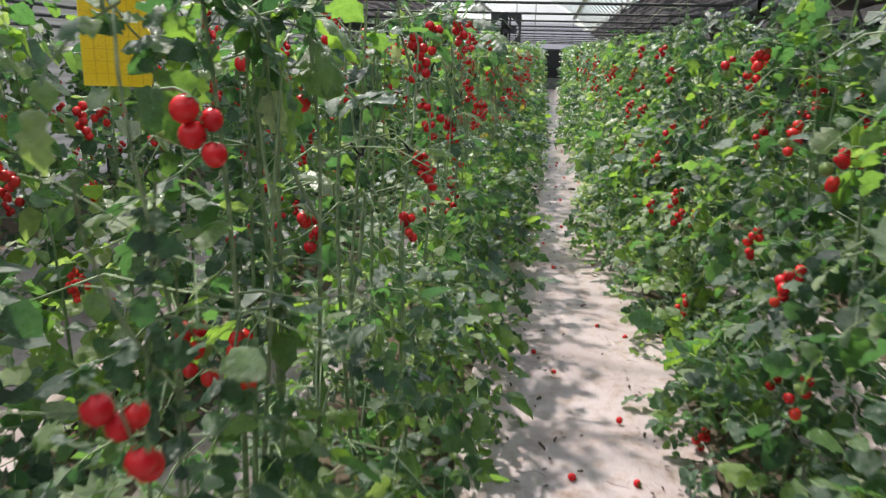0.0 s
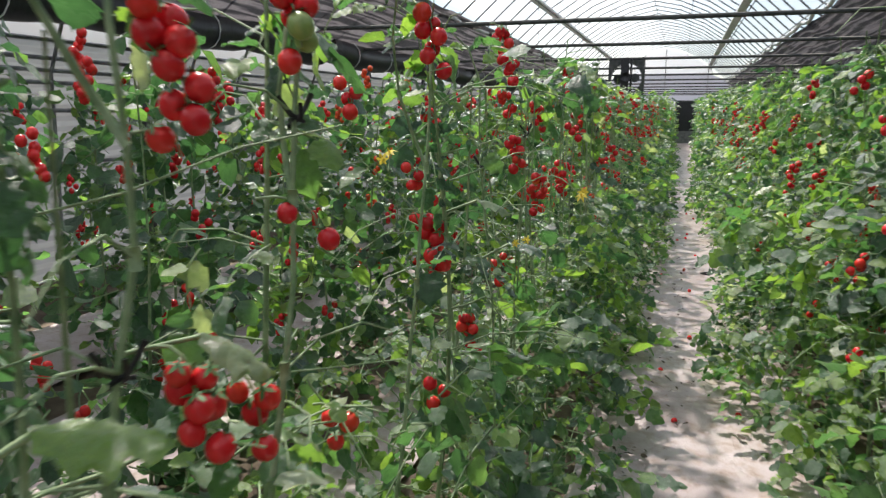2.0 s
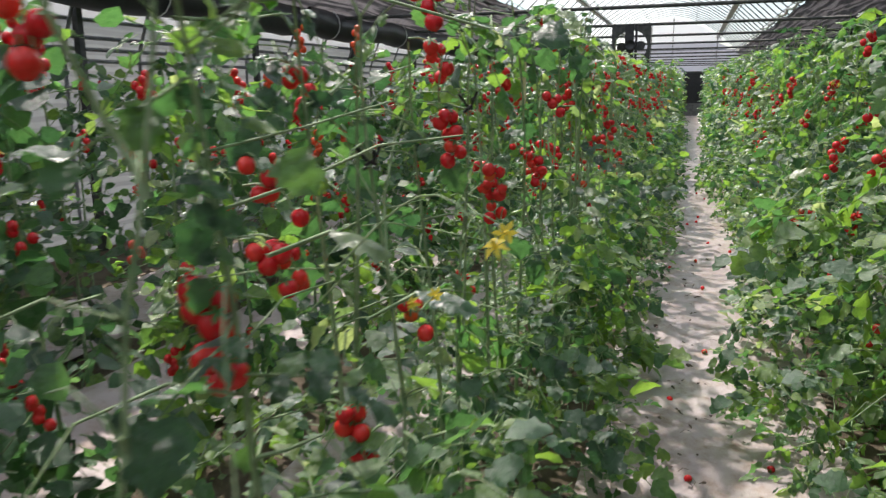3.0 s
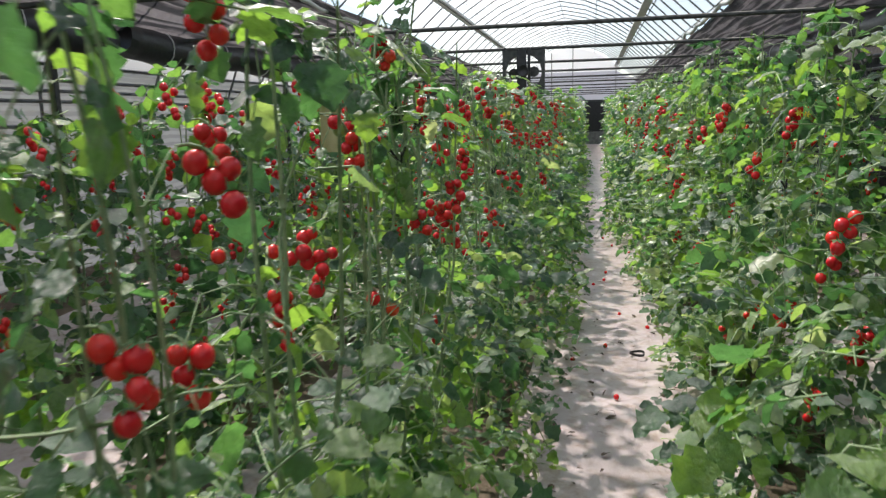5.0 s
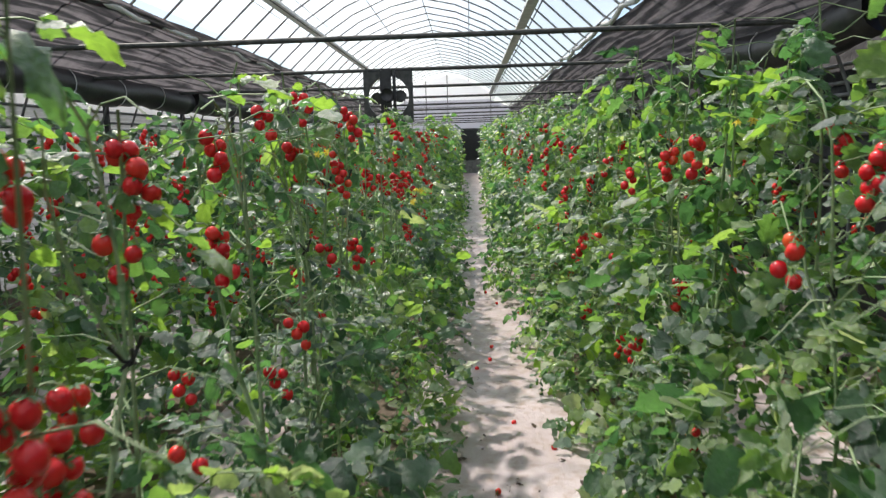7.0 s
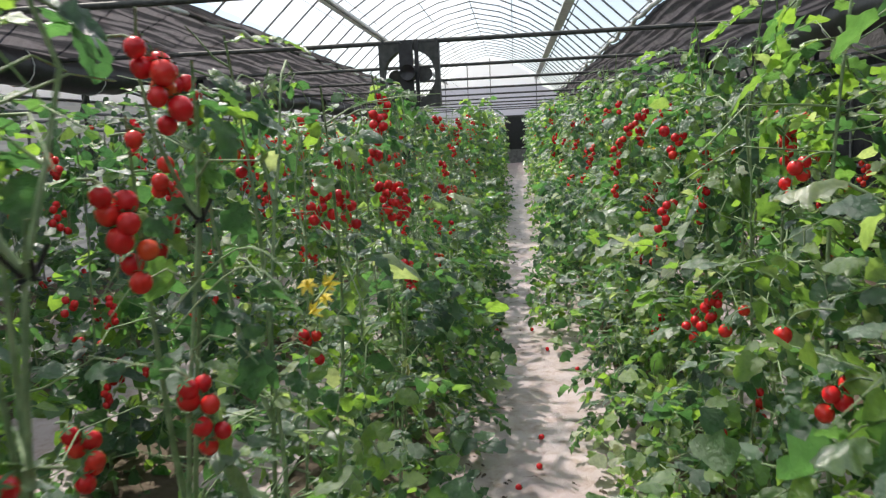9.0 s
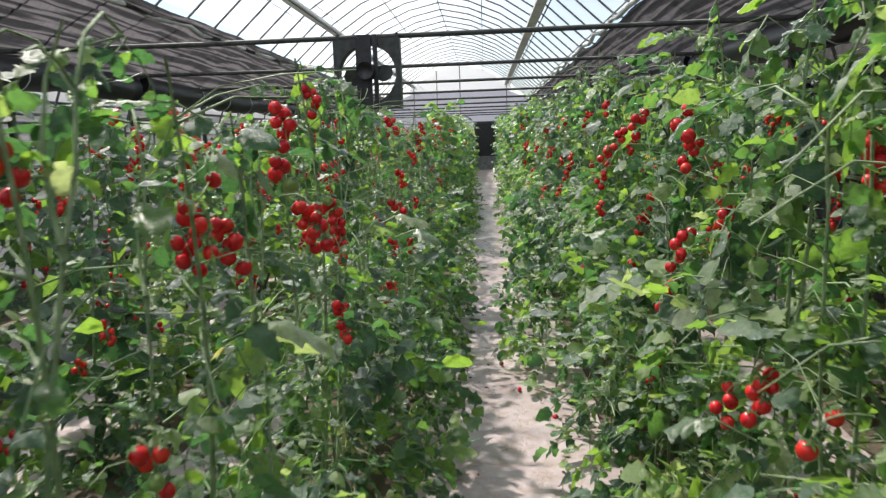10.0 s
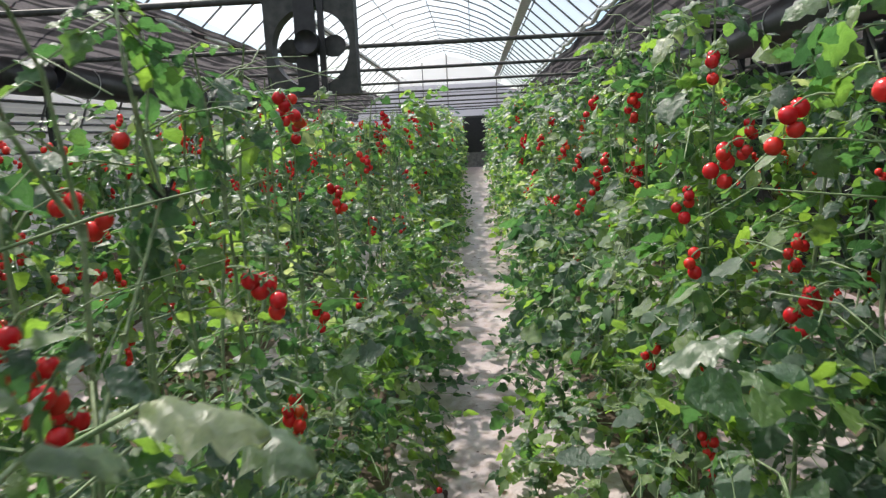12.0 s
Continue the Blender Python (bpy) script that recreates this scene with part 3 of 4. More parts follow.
def row(make, x, places, group, label, seed, jitter=0.04, variants=6):
    """Plants along a row: some variants built, then copied. Returns them all."""
    r = random.Random(seed)
    made = []
    for k, y in enumerate(places):
        m = pose(x + r.uniform(-jitter, jitter), y, 0.0, 0, 0, r.uniform(0, 360)) @ Matrix.Scale(r.uniform(0.94, 1.05), 4)
        ob = make(seed * 100 + k) if k < variants else copy_thing(made[r.randrange(variants)], pose(0, 0, 0))
        ob.matrix_basis = m
        made.append(tagged(ob, label, "tomato plant", group))
    return made


def steps(y0, y1, step, seed):
    r = random.Random(seed)
    return [y0 + step * k + r.uniform(-0.15, 0.15) * step for k in range(int((y1 - y0) / step))]


def hang(plants, places, lean, seed):
    """Hang trusses with their fruit round (x, y, z), each on the nearest plant."""
    r = random.Random(seed)
    for x, y, z, count in places:
        plant = min(plants, key=lambda p: abs(p.location.y - y))
        m = pose(x + math.copysign(0.05, x), y, z + 0.0134 + 0.006 * count, 0, 0, lean + r.uniform(-28, 28))
        add_truss(plant, plant.matrix_basis.inverted() @ m, r, count, 0.02)


def thick_row(name, x, y0, y1, step, height, leaves, fruit, seed):
    """A row that is only glimpsed between others: one joined mass of plants."""
    r = random.Random(seed)
    kinds = []
    for k in range(4):
        pts = stem_points(r, height * r.uniform(0.92, 1.08))
        g = Geo()
        g.tube(pts[::3], 0.009, 4, 1, 0.5)
        for _ in range(leaves):
            z = r.random() ** 1.15
            a, d = r.uniform(0, math.tau), r.uniform(0.02, 0.27) * (1.1 - 0.5 * z)
            g.join(r.choice(FAR_LEAVES), leaf_pose(r, at(pts, 0.03 + 0.97 * z) + Vector((math.cos(a) * d, math.sin(a) * d, 0)), 1.0, True))
        for _ in range(fruit):
            p, a = at(pts, r.uniform(0.3, 0.97)), r.uniform(0, math.tau)
            for q in range(5):
                h = Geo()
                h.join(FAR_FRUIT, Matrix.Translation(p + Vector((math.cos(a) * 0.16 + r.uniform(-0.026, 0.026), math.sin(a) * 0.16 + r.uniform(-0.026, 0.026), -0.019 * q))))
                h.s = [2] * len(h.f)
                g.join(h, pose(0, 0, 0))
        kinds.append(g)
    whole = Geo()
    for y in steps(y0, y1, step, seed):
        whole.join(r.choice(kinds), pose(x + r.uniform(-0.06, 0.06), y, 0, 0, 0, r.uniform(0, 360)) @ Matrix.Scale(r.uniform(0.9, 1.06), 4))
    tagged(part(name, whole.mesh(name, LEAF, STEM, TOMATO)), "dense back row of leafy tomato plants with red fruit", "tomato plants", kind="stuff")


LEFT_STEMS = [0.82, 1.08, 1.24, 1.68, 2.30, 2.72, 3.25, 3.70, 4.17, 4.65, 5.02, 5.41, 5.90, 6.09, 6.34, 6.88, 7.50, 7.95, 8.32, 8.72, 9.15, 9.38, 10.06, 10.60, 11.00, 11.35, 11.67]
left = row(lambda s: tomato_plant(s, U(1.60, 1.84), 16, 10, 0, 0.92, 2.6), -0.68, LEFT_STEMS + steps(12.1, 17.7, 0.42, 3), "tomato plants beside the path", "strung cherry tomato plant with ripe red trusses", 11, variants=10)
right = row(lambda s: tomato_plant(s, U(1.72, 1.94), 48, 20, 1, 1.1), 0.68, steps(1.2, 17.7, 0.4, 4), "tomato plants beside the path", "dense leafy cherry tomato plant leaning over the path", 12, variants=10)
FAR = "cherry tomato plant in the far part of its row"
far_left = row(lambda s: simple_plant(s, U(1.7, 1.88), 80, 5), -0.66, steps(17.8, 39.2, 0.55, 5), "tomato plants beside the path", FAR, 13)
far_right = row(lambda s: simple_plant(s, U(1.82, 1.98), 84, 4, 1.15), 0.68, steps(17.8, 39.2, 0.55, 6), "tomato plants beside the path", FAR, 14)
BACK = "bushy cherry tomato plant in a back row"
row(lambda s: simple_plant(s, U(1.55, 1.78), 36, 7, 1.15, 28), -1.85, steps(0.2, 39.0, 0.5, 7), "tomato plants in back rows", BACK, 15)
row(lambda s: simple_plant(s, U(1.75, 1.95), 84, 5), 1.80, steps(0.4, 20.0, 0.5, 8), "tomato plants in back rows", BACK, 18)
thick_row("tomato_row", -3.0, 0.6, 39.0, 0.6, 1.75, 62, 4, 16)
thick_row("tomato_row", -4.35, 1.2, 39.0, 0.8, 1.75, 58, 3, 17)
thick_row("tomato_row", 1.8, 20.2, 39.0, 0.7, 1.8, 60, 3, 19)

left[0].matrix_basis = left[0].matrix_basis @ Matrix.Scale(0.74, 4)   # a short plant at the row's start


def leader(plant, x, r, thick, clip=True, course=None):
    """A bare main vine on the path side of a plant, kinked at its nodes, with leaf stubs, a fork and a leafy bent tip."""
    y, slope, kink, bend, top, fork = course or (plant.location.y, r.uniform(-0.1, 0.1), r.uniform(0.9, 1.3), r.uniform(-0.2, 0.2), r.uniform(1.40, 1.62), r.choice((-1, 1)) * r.uniform(0.3, 0.6))
    back = plant.matrix_basis.inverted()
    ph, nodes = r.uniform(0, 6), []
    for i in range(15):
        z = top * i / 14
        low = 0.25 * max(0.0, 1.0 - z) * slope
        nodes.append(Vector((x + 0.02 * math.sin(ph + z * 3.5), y + slope * (min(z, kink) - 1.1) + low + bend * max(0.0, z - kink) + 0.012 * math.sin(ph * 2 + z * 9) + r.uniform(-0.006, 0.006), z)))
    tip = nodes[-1]
    over = Vector((r.uniform(-0.10, 0.02), r.choice((-1, 1)) * r.uniform(0.08, 0.16), 0))
    curve = nodes + [tip + over * 0.3 + Vector((0, 0, 0.08)), tip + over * 0.75 + Vector((0, 0, 0.12)), tip + over * 1.2 + Vector((0, 0, 0.10))]
    g = Geo()
    g.tube([back @ q for q in curve], thick, 8, 0, 0.4)
    for q in nodes[4:-1:2]:                  # swollen nodes
        g.tube([back @ (q + Vector((0, 0, d))) for d in (-0.012, 0.0, 0.012)], thick * 1.12, 8, 0, 0.9)
    for _ in range(9):                       # stubs and side stalks
        p, a, L = r.choice(nodes[4:]), r.uniform(0, math.tau), r.uniform(0.06, 0.24)
        d = Vector((math.cos(a), math.sin(a), 0)) * L
        e = r.uniform(-0.05, 0.08)
        g.tube([back @ p, back @ (p + d * 0.3 + Vector((0, 0, 0.03))), back @ (p + d * 0.7 + Vector((0, 0, e * 0.5 + 0.03))), back @ (p + d + Vector((0, 0, e)))], thick * 0.36, 5, 0, 0.5, False)
    p = min(nodes, key=lambda q: abs(q.z - min(kink, 1.36)))
    g.tube([back @ (p + Vector((-0.02 * k, fork * d, d))) for k, d in ((0, 0), (1, 0.06), (2, 0.14), (2, 0.24), (1, 0.32))], thick * 0.75, 7, 0, 0.45)
    part("main_vine", g.mesh("main_vine", STEM), plant, "pale green bare main vine")
    for k in range(4):
        q = r.choice(curve[-3:])
        part("leaf", r.choice(LEAF_MESHES), plant, "", back @ leaf_pose(r, q, 0.75))
    if clip:
        p = r.choice(nodes[-4:-1])
        g = Geo()
        for a, b, c in (((-0.020, -0.02, 0.03), (0, -0.012, 0), (0.006, 0.022, -0.012)), ((0.018, 0.03, 0.035), (0.008, 0.012, 0), (0, -0.015, -0.01)), ((-0.012, 0, -0.02), (0.012, 0.002, -0.004), (0.012, 0, 0.02))):
            g.tube([back @ (p + Vector(k) * 0.8) for k in (a, b, c)], 0.0036, 6, 0, 0.8)
        part("clip", g.mesh("clip", BLACK), plant, "black plastic stem clip")


# the clearest vines: y at breast height, slope, height of the kink, slope above it, top, slope of the fork
VINES = [(2.27, 0.17, 1.36, -0.10, 1.52, -0.45), (2.55, 0.32, 1.45, 0.30, 1.55, 0.30), (3.05, 0.20, 1.40, 0.20, 1.56, -0.30), (5.77, 0.28, 1.36, 0.10, 1.50, 0.40), (5.93, 0.44, 1.33, -0.70, 1.56, 0.35),
         (6.21, 0.45, 1.29, 0.20, 1.53, -0.40), (6.73, 0.50, 1.22, 0.00, 1.50, -0.35), (7.39, 0.12, 1.30, 0.12, 1.45, 0.30), (8.21, 0.18, 1.33, 0.40, 1.56, -0.40), (8.60, 0.30, 1.30, 0.20, 1.45, -0.30),
         (9.10, 0.25, 1.40, 0.25, 1.54, 0.30), (10.01, 0.32, 1.22, -0.15, 1.40, 0.40), (10.90, 0.08, 1.32, 0.00, 1.55, -0.50), (11.05, 0.80, 1.35, -0.52, 1.58, 0.40), (11.55, 0.45, 1.20, 0.10, 1.50, -0.30)]
r = random.Random(77)
bare = list(left[:28])
for course in VINES:
    plant = min(left, key=lambda p: abs(p.location.y - course[0]))
    leader(plant, -0.62, r, r.uniform(0.0054, 0.0068), r.random() < 0.6, course)
    if plant in bare:
        bare.remove(plant)
for plant in bare:
    leader(plant, -0.64 + r.uniform(-0.04, 0.03), r, r.uniform(0.0045, 0.006), r.random() < 0.5)
for plant in right[::3]:
    leader(plant, 0.58 + r.uniform(-0.03, 0.04), r, r.uniform(0.004, 0.006), r.random() < 0.4)

# trusses that hang towards the path
hang(left, [(-0.61, 0.34, 1.29, 6), (-0.61, 0.62, 1.11, 5), (-0.61, 0.82, 1.40, 4), (-0.68, 1.06, 0.99, 6), (-0.78, 1.10, 0.99, 7), (-0.66, 1.26, 1.43, 2), (-0.88, 1.63, 1.45, 1), (-0.77, 1.73, 1.06, 6), (-0.88, 1.76, 1.50, 2), (-0.85, 1.86, 1.36, 2), (-0.79, 2.02, 1.55, 8), (-0.80, 2.17, 1.39, 6), (-0.61, 2.26, 0.96, 5), (-0.63, 2.37, 1.50, 9), (-0.60, 2.37, 1.14, 7), (-0.63, 2.39, 1.40, 1), (-0.60, 2.50, 1.09, 4), (-0.63, 2.62, 1.30, 2), (-0.59, 2.64, 1.56, 6), (-0.64, 2.78, 0.93, 3), (-0.56, 3.04, 1.58, 7), (-0.60, 3.20, 0.84, 3)], -90, 30)
hang(left, [(-0.79, 3.21, 1.48, 4), (-0.61, 3.21, 1.17, 8), (-0.78, 3.56, 1.15, 4), (-0.65, 3.58, 0.86, 7), (-0.81, 3.64, 1.28, 3), (-0.81, 3.64, 1.13, 5), (-0.83, 3.66, 1.23, 2), (-0.58, 3.69, 1.62, 7), (-0.83, 3.76, 1.42, 6), (-0.69, 3.93, 0.96, 4), (-0.70, 4.13, 1.48, 5), (-0.61, 4.33, 1.20, 5), (-0.79, 4.64, 0.83, 5), (-0.69, 4.81, 1.44, 7), (-0.77, 4.84, 1.14, 7), (-0.61, 5.13, 1.37, 4), (-0.83, 5.55, 1.40, 5), (-0.81, 5.56, 1.17, 1), (-0.68, 5.64, 1.14, 6), (-0.79, 5.74, 1.02, 9), (-0.82, 5.83, 1.12, 3), (-0.63, 5.84, 1.01, 2)], -90, 31)
hang(left, [(-0.75, 5.85, 1.15, 2), (-0.75, 5.87, 1.16, 2), (-0.70, 5.89, 1.39, 8), (-0.68, 5.99, 1.47, 4), (-0.67, 6.07, 1.61, 5), (-0.72, 6.11, 1.47, 2), (-0.60, 6.21, 1.15, 5), (-0.60, 6.40, 0.80, 5), (-0.52, 6.41, 1.21, 6), (-0.65, 6.56, 1.52, 3), (-0.60, 6.57, 1.11, 10), (-0.67, 6.67, 1.44, 5), (-0.66, 6.74, 1.12, 4), (-0.67, 6.93, 1.31, 3), (-0.68, 6.94, 1.44, 8), (-0.61, 7.00, 0.94, 2), (-0.66, 7.34, 1.25, 8), (-0.64, 7.35, 1.46, 6), (-0.79, 7.42, 0.93, 4), (-0.61, 8.15, 1.11, 7), (-0.59, 8.41, 1.36, 9), (-0.56, 8.47, 1.55, 8)], -90, 32)
hang(left, [(-0.57, 8.53, 1.07, 8), (-0.80, 8.60, 0.97, 6), (-0.70, 8.69, 1.46, 2), (-0.70, 8.71, 1.32, 3), (-0.68, 8.77, 1.56, 6), (-0.75, 8.84, 1.37, 6), (-0.72, 9.15, 1.44, 5), (-0.61, 9.33, 0.94, 5), (-0.60, 9.53, 1.42, 2), (-0.60, 9.60, 1.27, 7), (-0.67, 9.63, 1.24, 4), (-0.67, 9.64, 1.30, 7), (-0.51, 9.80, 1.40, 4), (-0.49, 9.80, 1.50, 6), (-0.74, 9.84, 1.50, 4), (-0.48, 9.92, 1.28, 7), (-0.58, 10.21, 1.24, 10), (-0.53, 10.47, 0.90, 9), (-0.56, 10.50, 1.23, 8), (-0.63, 10.61, 1.60, 6), (-0.59, 10.79, 1.15, 7), (-0.66, 10.80, 1.20, 4)], -90, 33)
hang(left, [(-0.62, 10.85, 1.06, 5), (-0.62, 10.98, 1.36, 2), (-0.66, 11.03, 1.35, 2), (-0.62, 11.14, 1.45, 1), (-0.45, 11.20, 1.18, 5), (-0.52, 11.68, 0.73, 6), (-0.61, 11.76, 1.07, 5), (-0.53, 11.82, 1.53, 5), (-0.61, 12.01, 0.64, 5), (-0.61, 12.15, 1.50, 5)], -90, 34)
hang(right, [(0.48, 1.76, 0.70, 5), (0.48, 1.81, 1.26, 6), (0.48, 1.93, 0.93, 7), (0.48, 2.14, 1.30, 5), (0.48, 2.38, 0.94, 6), (0.48, 2.53, 1.49, 9), (0.48, 2.66, 0.08, 6), (0.48, 2.94, 1.49, 3), (0.48, 3.31, 0.42, 5), (0.48, 4.08, 1.15, 2), (0.40, 4.15, 0.71, 3), (0.48, 4.33, 1.44, 6), (0.48, 4.73, 1.56, 4), (0.48, 5.26, 0.60, 2), (0.48, 5.84, 1.58, 6), (0.50, 6.72, 0.79, 5), (0.48, 7.01, 0.70, 5), (0.57, 7.08, 1.40, 7), (0.46, 7.18, 1.24, 5), (0.48, 7.52, 0.49, 3), (0.43, 7.64, 1.43, 6), (0.48, 8.08, 1.39, 6)], 90, 35)
hang(right, [(0.48, 8.95, 1.07, 2), (0.51, 9.06, 1.35, 5), (0.48, 9.33, 0.98, 2), (0.48, 9.61, 0.57, 4), (0.48, 9.63, 0.93, 7), (0.48, 9.87, 0.83, 5), (0.39, 9.92, 1.49, 5), (0.48, 10.17, 1.15, 7), (0.55, 10.38, 1.39, 5), (0.48, 10.39, 0.98, 4), (0.70, 10.69, 1.11, 8), (0.48, 10.82, 1.49, 5), (0.48, 11.13, 1.44, 4), (0.61, 11.34, 1.07, 5), (0.63, 11.40, 1.06, 6), (0.48, 11.50, 1.36, 5), (0.58, 11.52, 0.83, 8), (0.48, 11.63, 1.57, 3), (0.48, 11.73, 1.10, 3), (0.66, 11.87, 1.40, 6), (0.54, 11.97, 1.23, 5), (0.48, 12.11, 0.74, 3)], 90, 36)
hang(right, [(0.48, 12.98, 1.30, 3), (0.48, 13.10, 1.54, 4)], 90, 37)
hang(left, [(-0.6, y, U(0.75, 1.6), rng.choice((4, 6, 8))) for y in steps(12.4, 17.8, 0.36, 41)], -90, 41)
hang(right, [(0.48, y, U(0.8, 1.65), rng.choice((4, 5, 7))) for y in steps(13.2, 17.8, 0.5, 42)], 90, 42)
hang(left, [(-0.63, y, U(0.7, 1.6), rng.choice((4, 6, 8))) for y in (3.95, 4.05, 4.4, 4.95, 5.1, 5.2, 7.6, 7.65, 7.8, 7.9, 8.05, 8.15)], -90, 43)
hang(right, [(0.48, y, U(0.7, 1.6), rng.choice((4, 5, 7))) for y in (3.6, 3.8, 4.5, 5.0, 5.4, 5.6, 6.1, 6.2, 8.4, 8.6, 8.8)], 90, 44)


# low side shoots that spread from each plant's foot over the film edge
EDGE_Y = (1.0, 2.3, 3.8, 4.6, 5.2, 5.6, 6.1, 6.8, 8.0, 8.6, 9.2, 10.2, 10.7, 11.4, 12.0, 12.7, 13.8, 14.5, 15.4, 17.4, 19.0, 40.0)
EDGE_X = (0.32, 0.32, 0.34, 0.28, 0.16, 0.03, 0.05, 0.16, 0.22, 0.34, 0.26, 0.20, 0.14, 0.28, 0.20, 0.02, 0.03, 0.12, 0.20, 0.18, 0.16, 0.15)


def path_edge(y, side):
    """Where the leaves that hang over the film end."""
    if side > 0:
        return float(np.interp(y, EDGE_Y, EDGE_X)) + 0.04 * noise.noise((y * 2.3, 9, 0))
    return float(np.interp(y, (2, 8, 9.5, 12, 13, 17), (-0.25, -0.27, -0.19, -0.20, -0.23, -0.17))) + 0.05 * noise.noise((y * 1.7, 4, 0))


def side_shoots(plants, side, lift, count, seed, base=None):
    """Leafy shoots from each plant's foot whose leaves droop over the film edge."""
    r = random.Random(seed)
    for plant in plants:
        y0 = plant.location.y
        if y0 > 24:
            continue
        g = Geo()
        back = plant.matrix_basis.inverted()
        for _ in range(count if y0 < 15 else count // 2):
            y = y0 + r.uniform(-0.26, 0.26)
            z = r.random() ** 1.3 * lift
            size = r.uniform(0.45, 1.08)
            if base is None:
                px = path_edge(y, side) + side * (0.07 * size + 0.32 * r.random() ** 1.4 + 0.18 * z / lift)
                turn = side * 90 + r.gauss(0, 65)
            else:
                px, turn = base + r.uniform(-0.27, 0.27), r.uniform(0, 360)
            g.join(r.choice(LEAF_GEOS), back @ Matrix.Translation((px, y, 0.07 + z)) @ pose(0, 0, 0, r.uniform(-60, 45), r.uniform(-50, 50), turn) @ Matrix.Scale(size, 4))
        for _ in range(7 if y0 < 14 and base is None else 0):   # bare stalks
            y, z, L = y0 + r.uniform(-0.25, 0.25), r.uniform(0.1, lift * 1.25), r.uniform(0.12, 0.3)
            p = Vector((path_edge(y, side) + side * r.uniform(0.06, 0.2) + side * 0.14 * z / lift, y, z))
            d = Vector((-side * r.uniform(-0.2, 0.5), r.uniform(-1, 1), r.uniform(-0.3, 0.6))) * L
            g.tube([back @ (p - d * 0.5), back @ (p + Vector((0, 0, 0.02))), back @ (p + d * 0.5 + Vector((0, 0, r.uniform(-0.05, 0.03))))], r.uniform(0.0014, 0.0028), 4, 1, 0.6, False)
        tagged(part("side_shoot", g.mesh("side_shoot", LEAF, STEM), plant), kind="stuff")


side_shoots(right + far_right, 1, 1.05, 39, 51)
side_shoots(left + far_left, -1, 0.9, 36, 52)
side_shoots(left[:36], -1, 0.6, 24, 53, -0.92)
side_shoots(left[:30], -1, 0.45, 14, 54, -1.35)


# ---------------------------------------------------------------- loose things
def big_leaf(plants, x, y, z, rz, rx, size, mat, label):
    """A single large curled blade on the nearest plant."""
    plant = min(plants, key=lambda p: abs(p.location.y - y))
    r = random.Random(int(y * 100))
    v, f, n, h = [], [], 14, 5
    for i in range(n + 1):
        q = i / n
        w = size * 0.40 * math.sin(math.pi * min(1, q * 0.93 + 0.07)) ** 0.6 * (1 + 0.22 * math.sin(q * 23 + y))
        for k in range(-h, h + 1):
            e = k / h
            z_in = 0.10 * size * noise.noise((e * 3 + y, q * 4, x)) + 0.03 * size * abs(math.sin(q * 20 + abs(e) * 5))
            v.append((e * w * (1 + 0.12 * noise.noise((q * 9, k, y))), q * size, -0.45 * size * q * q - 0.55 * abs(e) ** 1.6 * w + z_in))
    for i in range(n):
        for k in range(2 * h):
            a = i * (2 * h + 1) + k
            f.append((a, a + 1, a + 2 * h + 2, a + 2 * h + 1))
    g = Geo()
    g.add(v, f)
    g.tube([(0, -0.08, -0.03), (0, 0, 0)], 0.003, 4, 1, 1, False)
    part("leaf", g.mesh("leaf", mat, STEM), plant, label, plant.matrix_basis.inverted() @ pose(x, y, z, rx, 0, rz))


PALE = "large pale grey-green curled leaf"
for x, y, z, rz, rx, size in ((-0.42, 10.46, 1.20, -15, 0, 0.11), (-0.36, 10.55, 1.21, -80, 5, 0.11), (-0.31, 10.66, 1.15, -115, 0, 0.10), (-0.45, 9.42, 1.15, -40, -10, 0.16), (-0.58, 3.40, 1.24, -70, 0, 0.08), (-0.64, 2.43, 1.19, -60, -10, 0.09), (-0.62, 5.72, 1.34, -40, -20, 0.08), (-0.93, 2.06, 1.13, -40, 10, 0.08), (-0.92, 2.16, 1.13, -110, 0, 0.09), (-0.92, 2.26, 1.09, -70, -10, 0.08), (-0.80, 1.82, 1.25, -30, 5, 0.06), (-0.80, 1.80, 1.16, -90, 0, 0.08)):
    big_leaf(left, x, y, z, rz, rx, size, LEAF_PALE, PALE)
for x, y, z, rz, rx, size in ((0.44, 8.72, 1.36, 70, 10, 0.10), (0.42, 6.48, 1.02, 95, 0, 0.12), (0.40, 9.68, 0.86, 60, 0, 0.11), (0.44, 8.62, 0.98, 110, 5, 0.09), (0.43, 11.24, 1.05, 80, 0, 0.15), (0.43, 10.7, 0.95, 60, 0, 0.13)):
    big_leaf(right, x, y, z, rz, rx, size, LEAF_PALE, PALE)
big_leaf(left, -0.64, 1.33, 1.56, -60, -20, 0.12, LEAF, "large bright green leaf")
big_leaf(left, -0.55, 3.62, 1.10, -60, 5, 0.10, LEAF, "large bright green leaf")
big_leaf(left, -0.55, 2.12, 1.22, -50, 10, 0.09, LEAF, "large bright green leaf")
big_leaf(left, -0.60, 1.24, 1.50, -150, -30, 0.10, LEAF, "large bright green leaf")


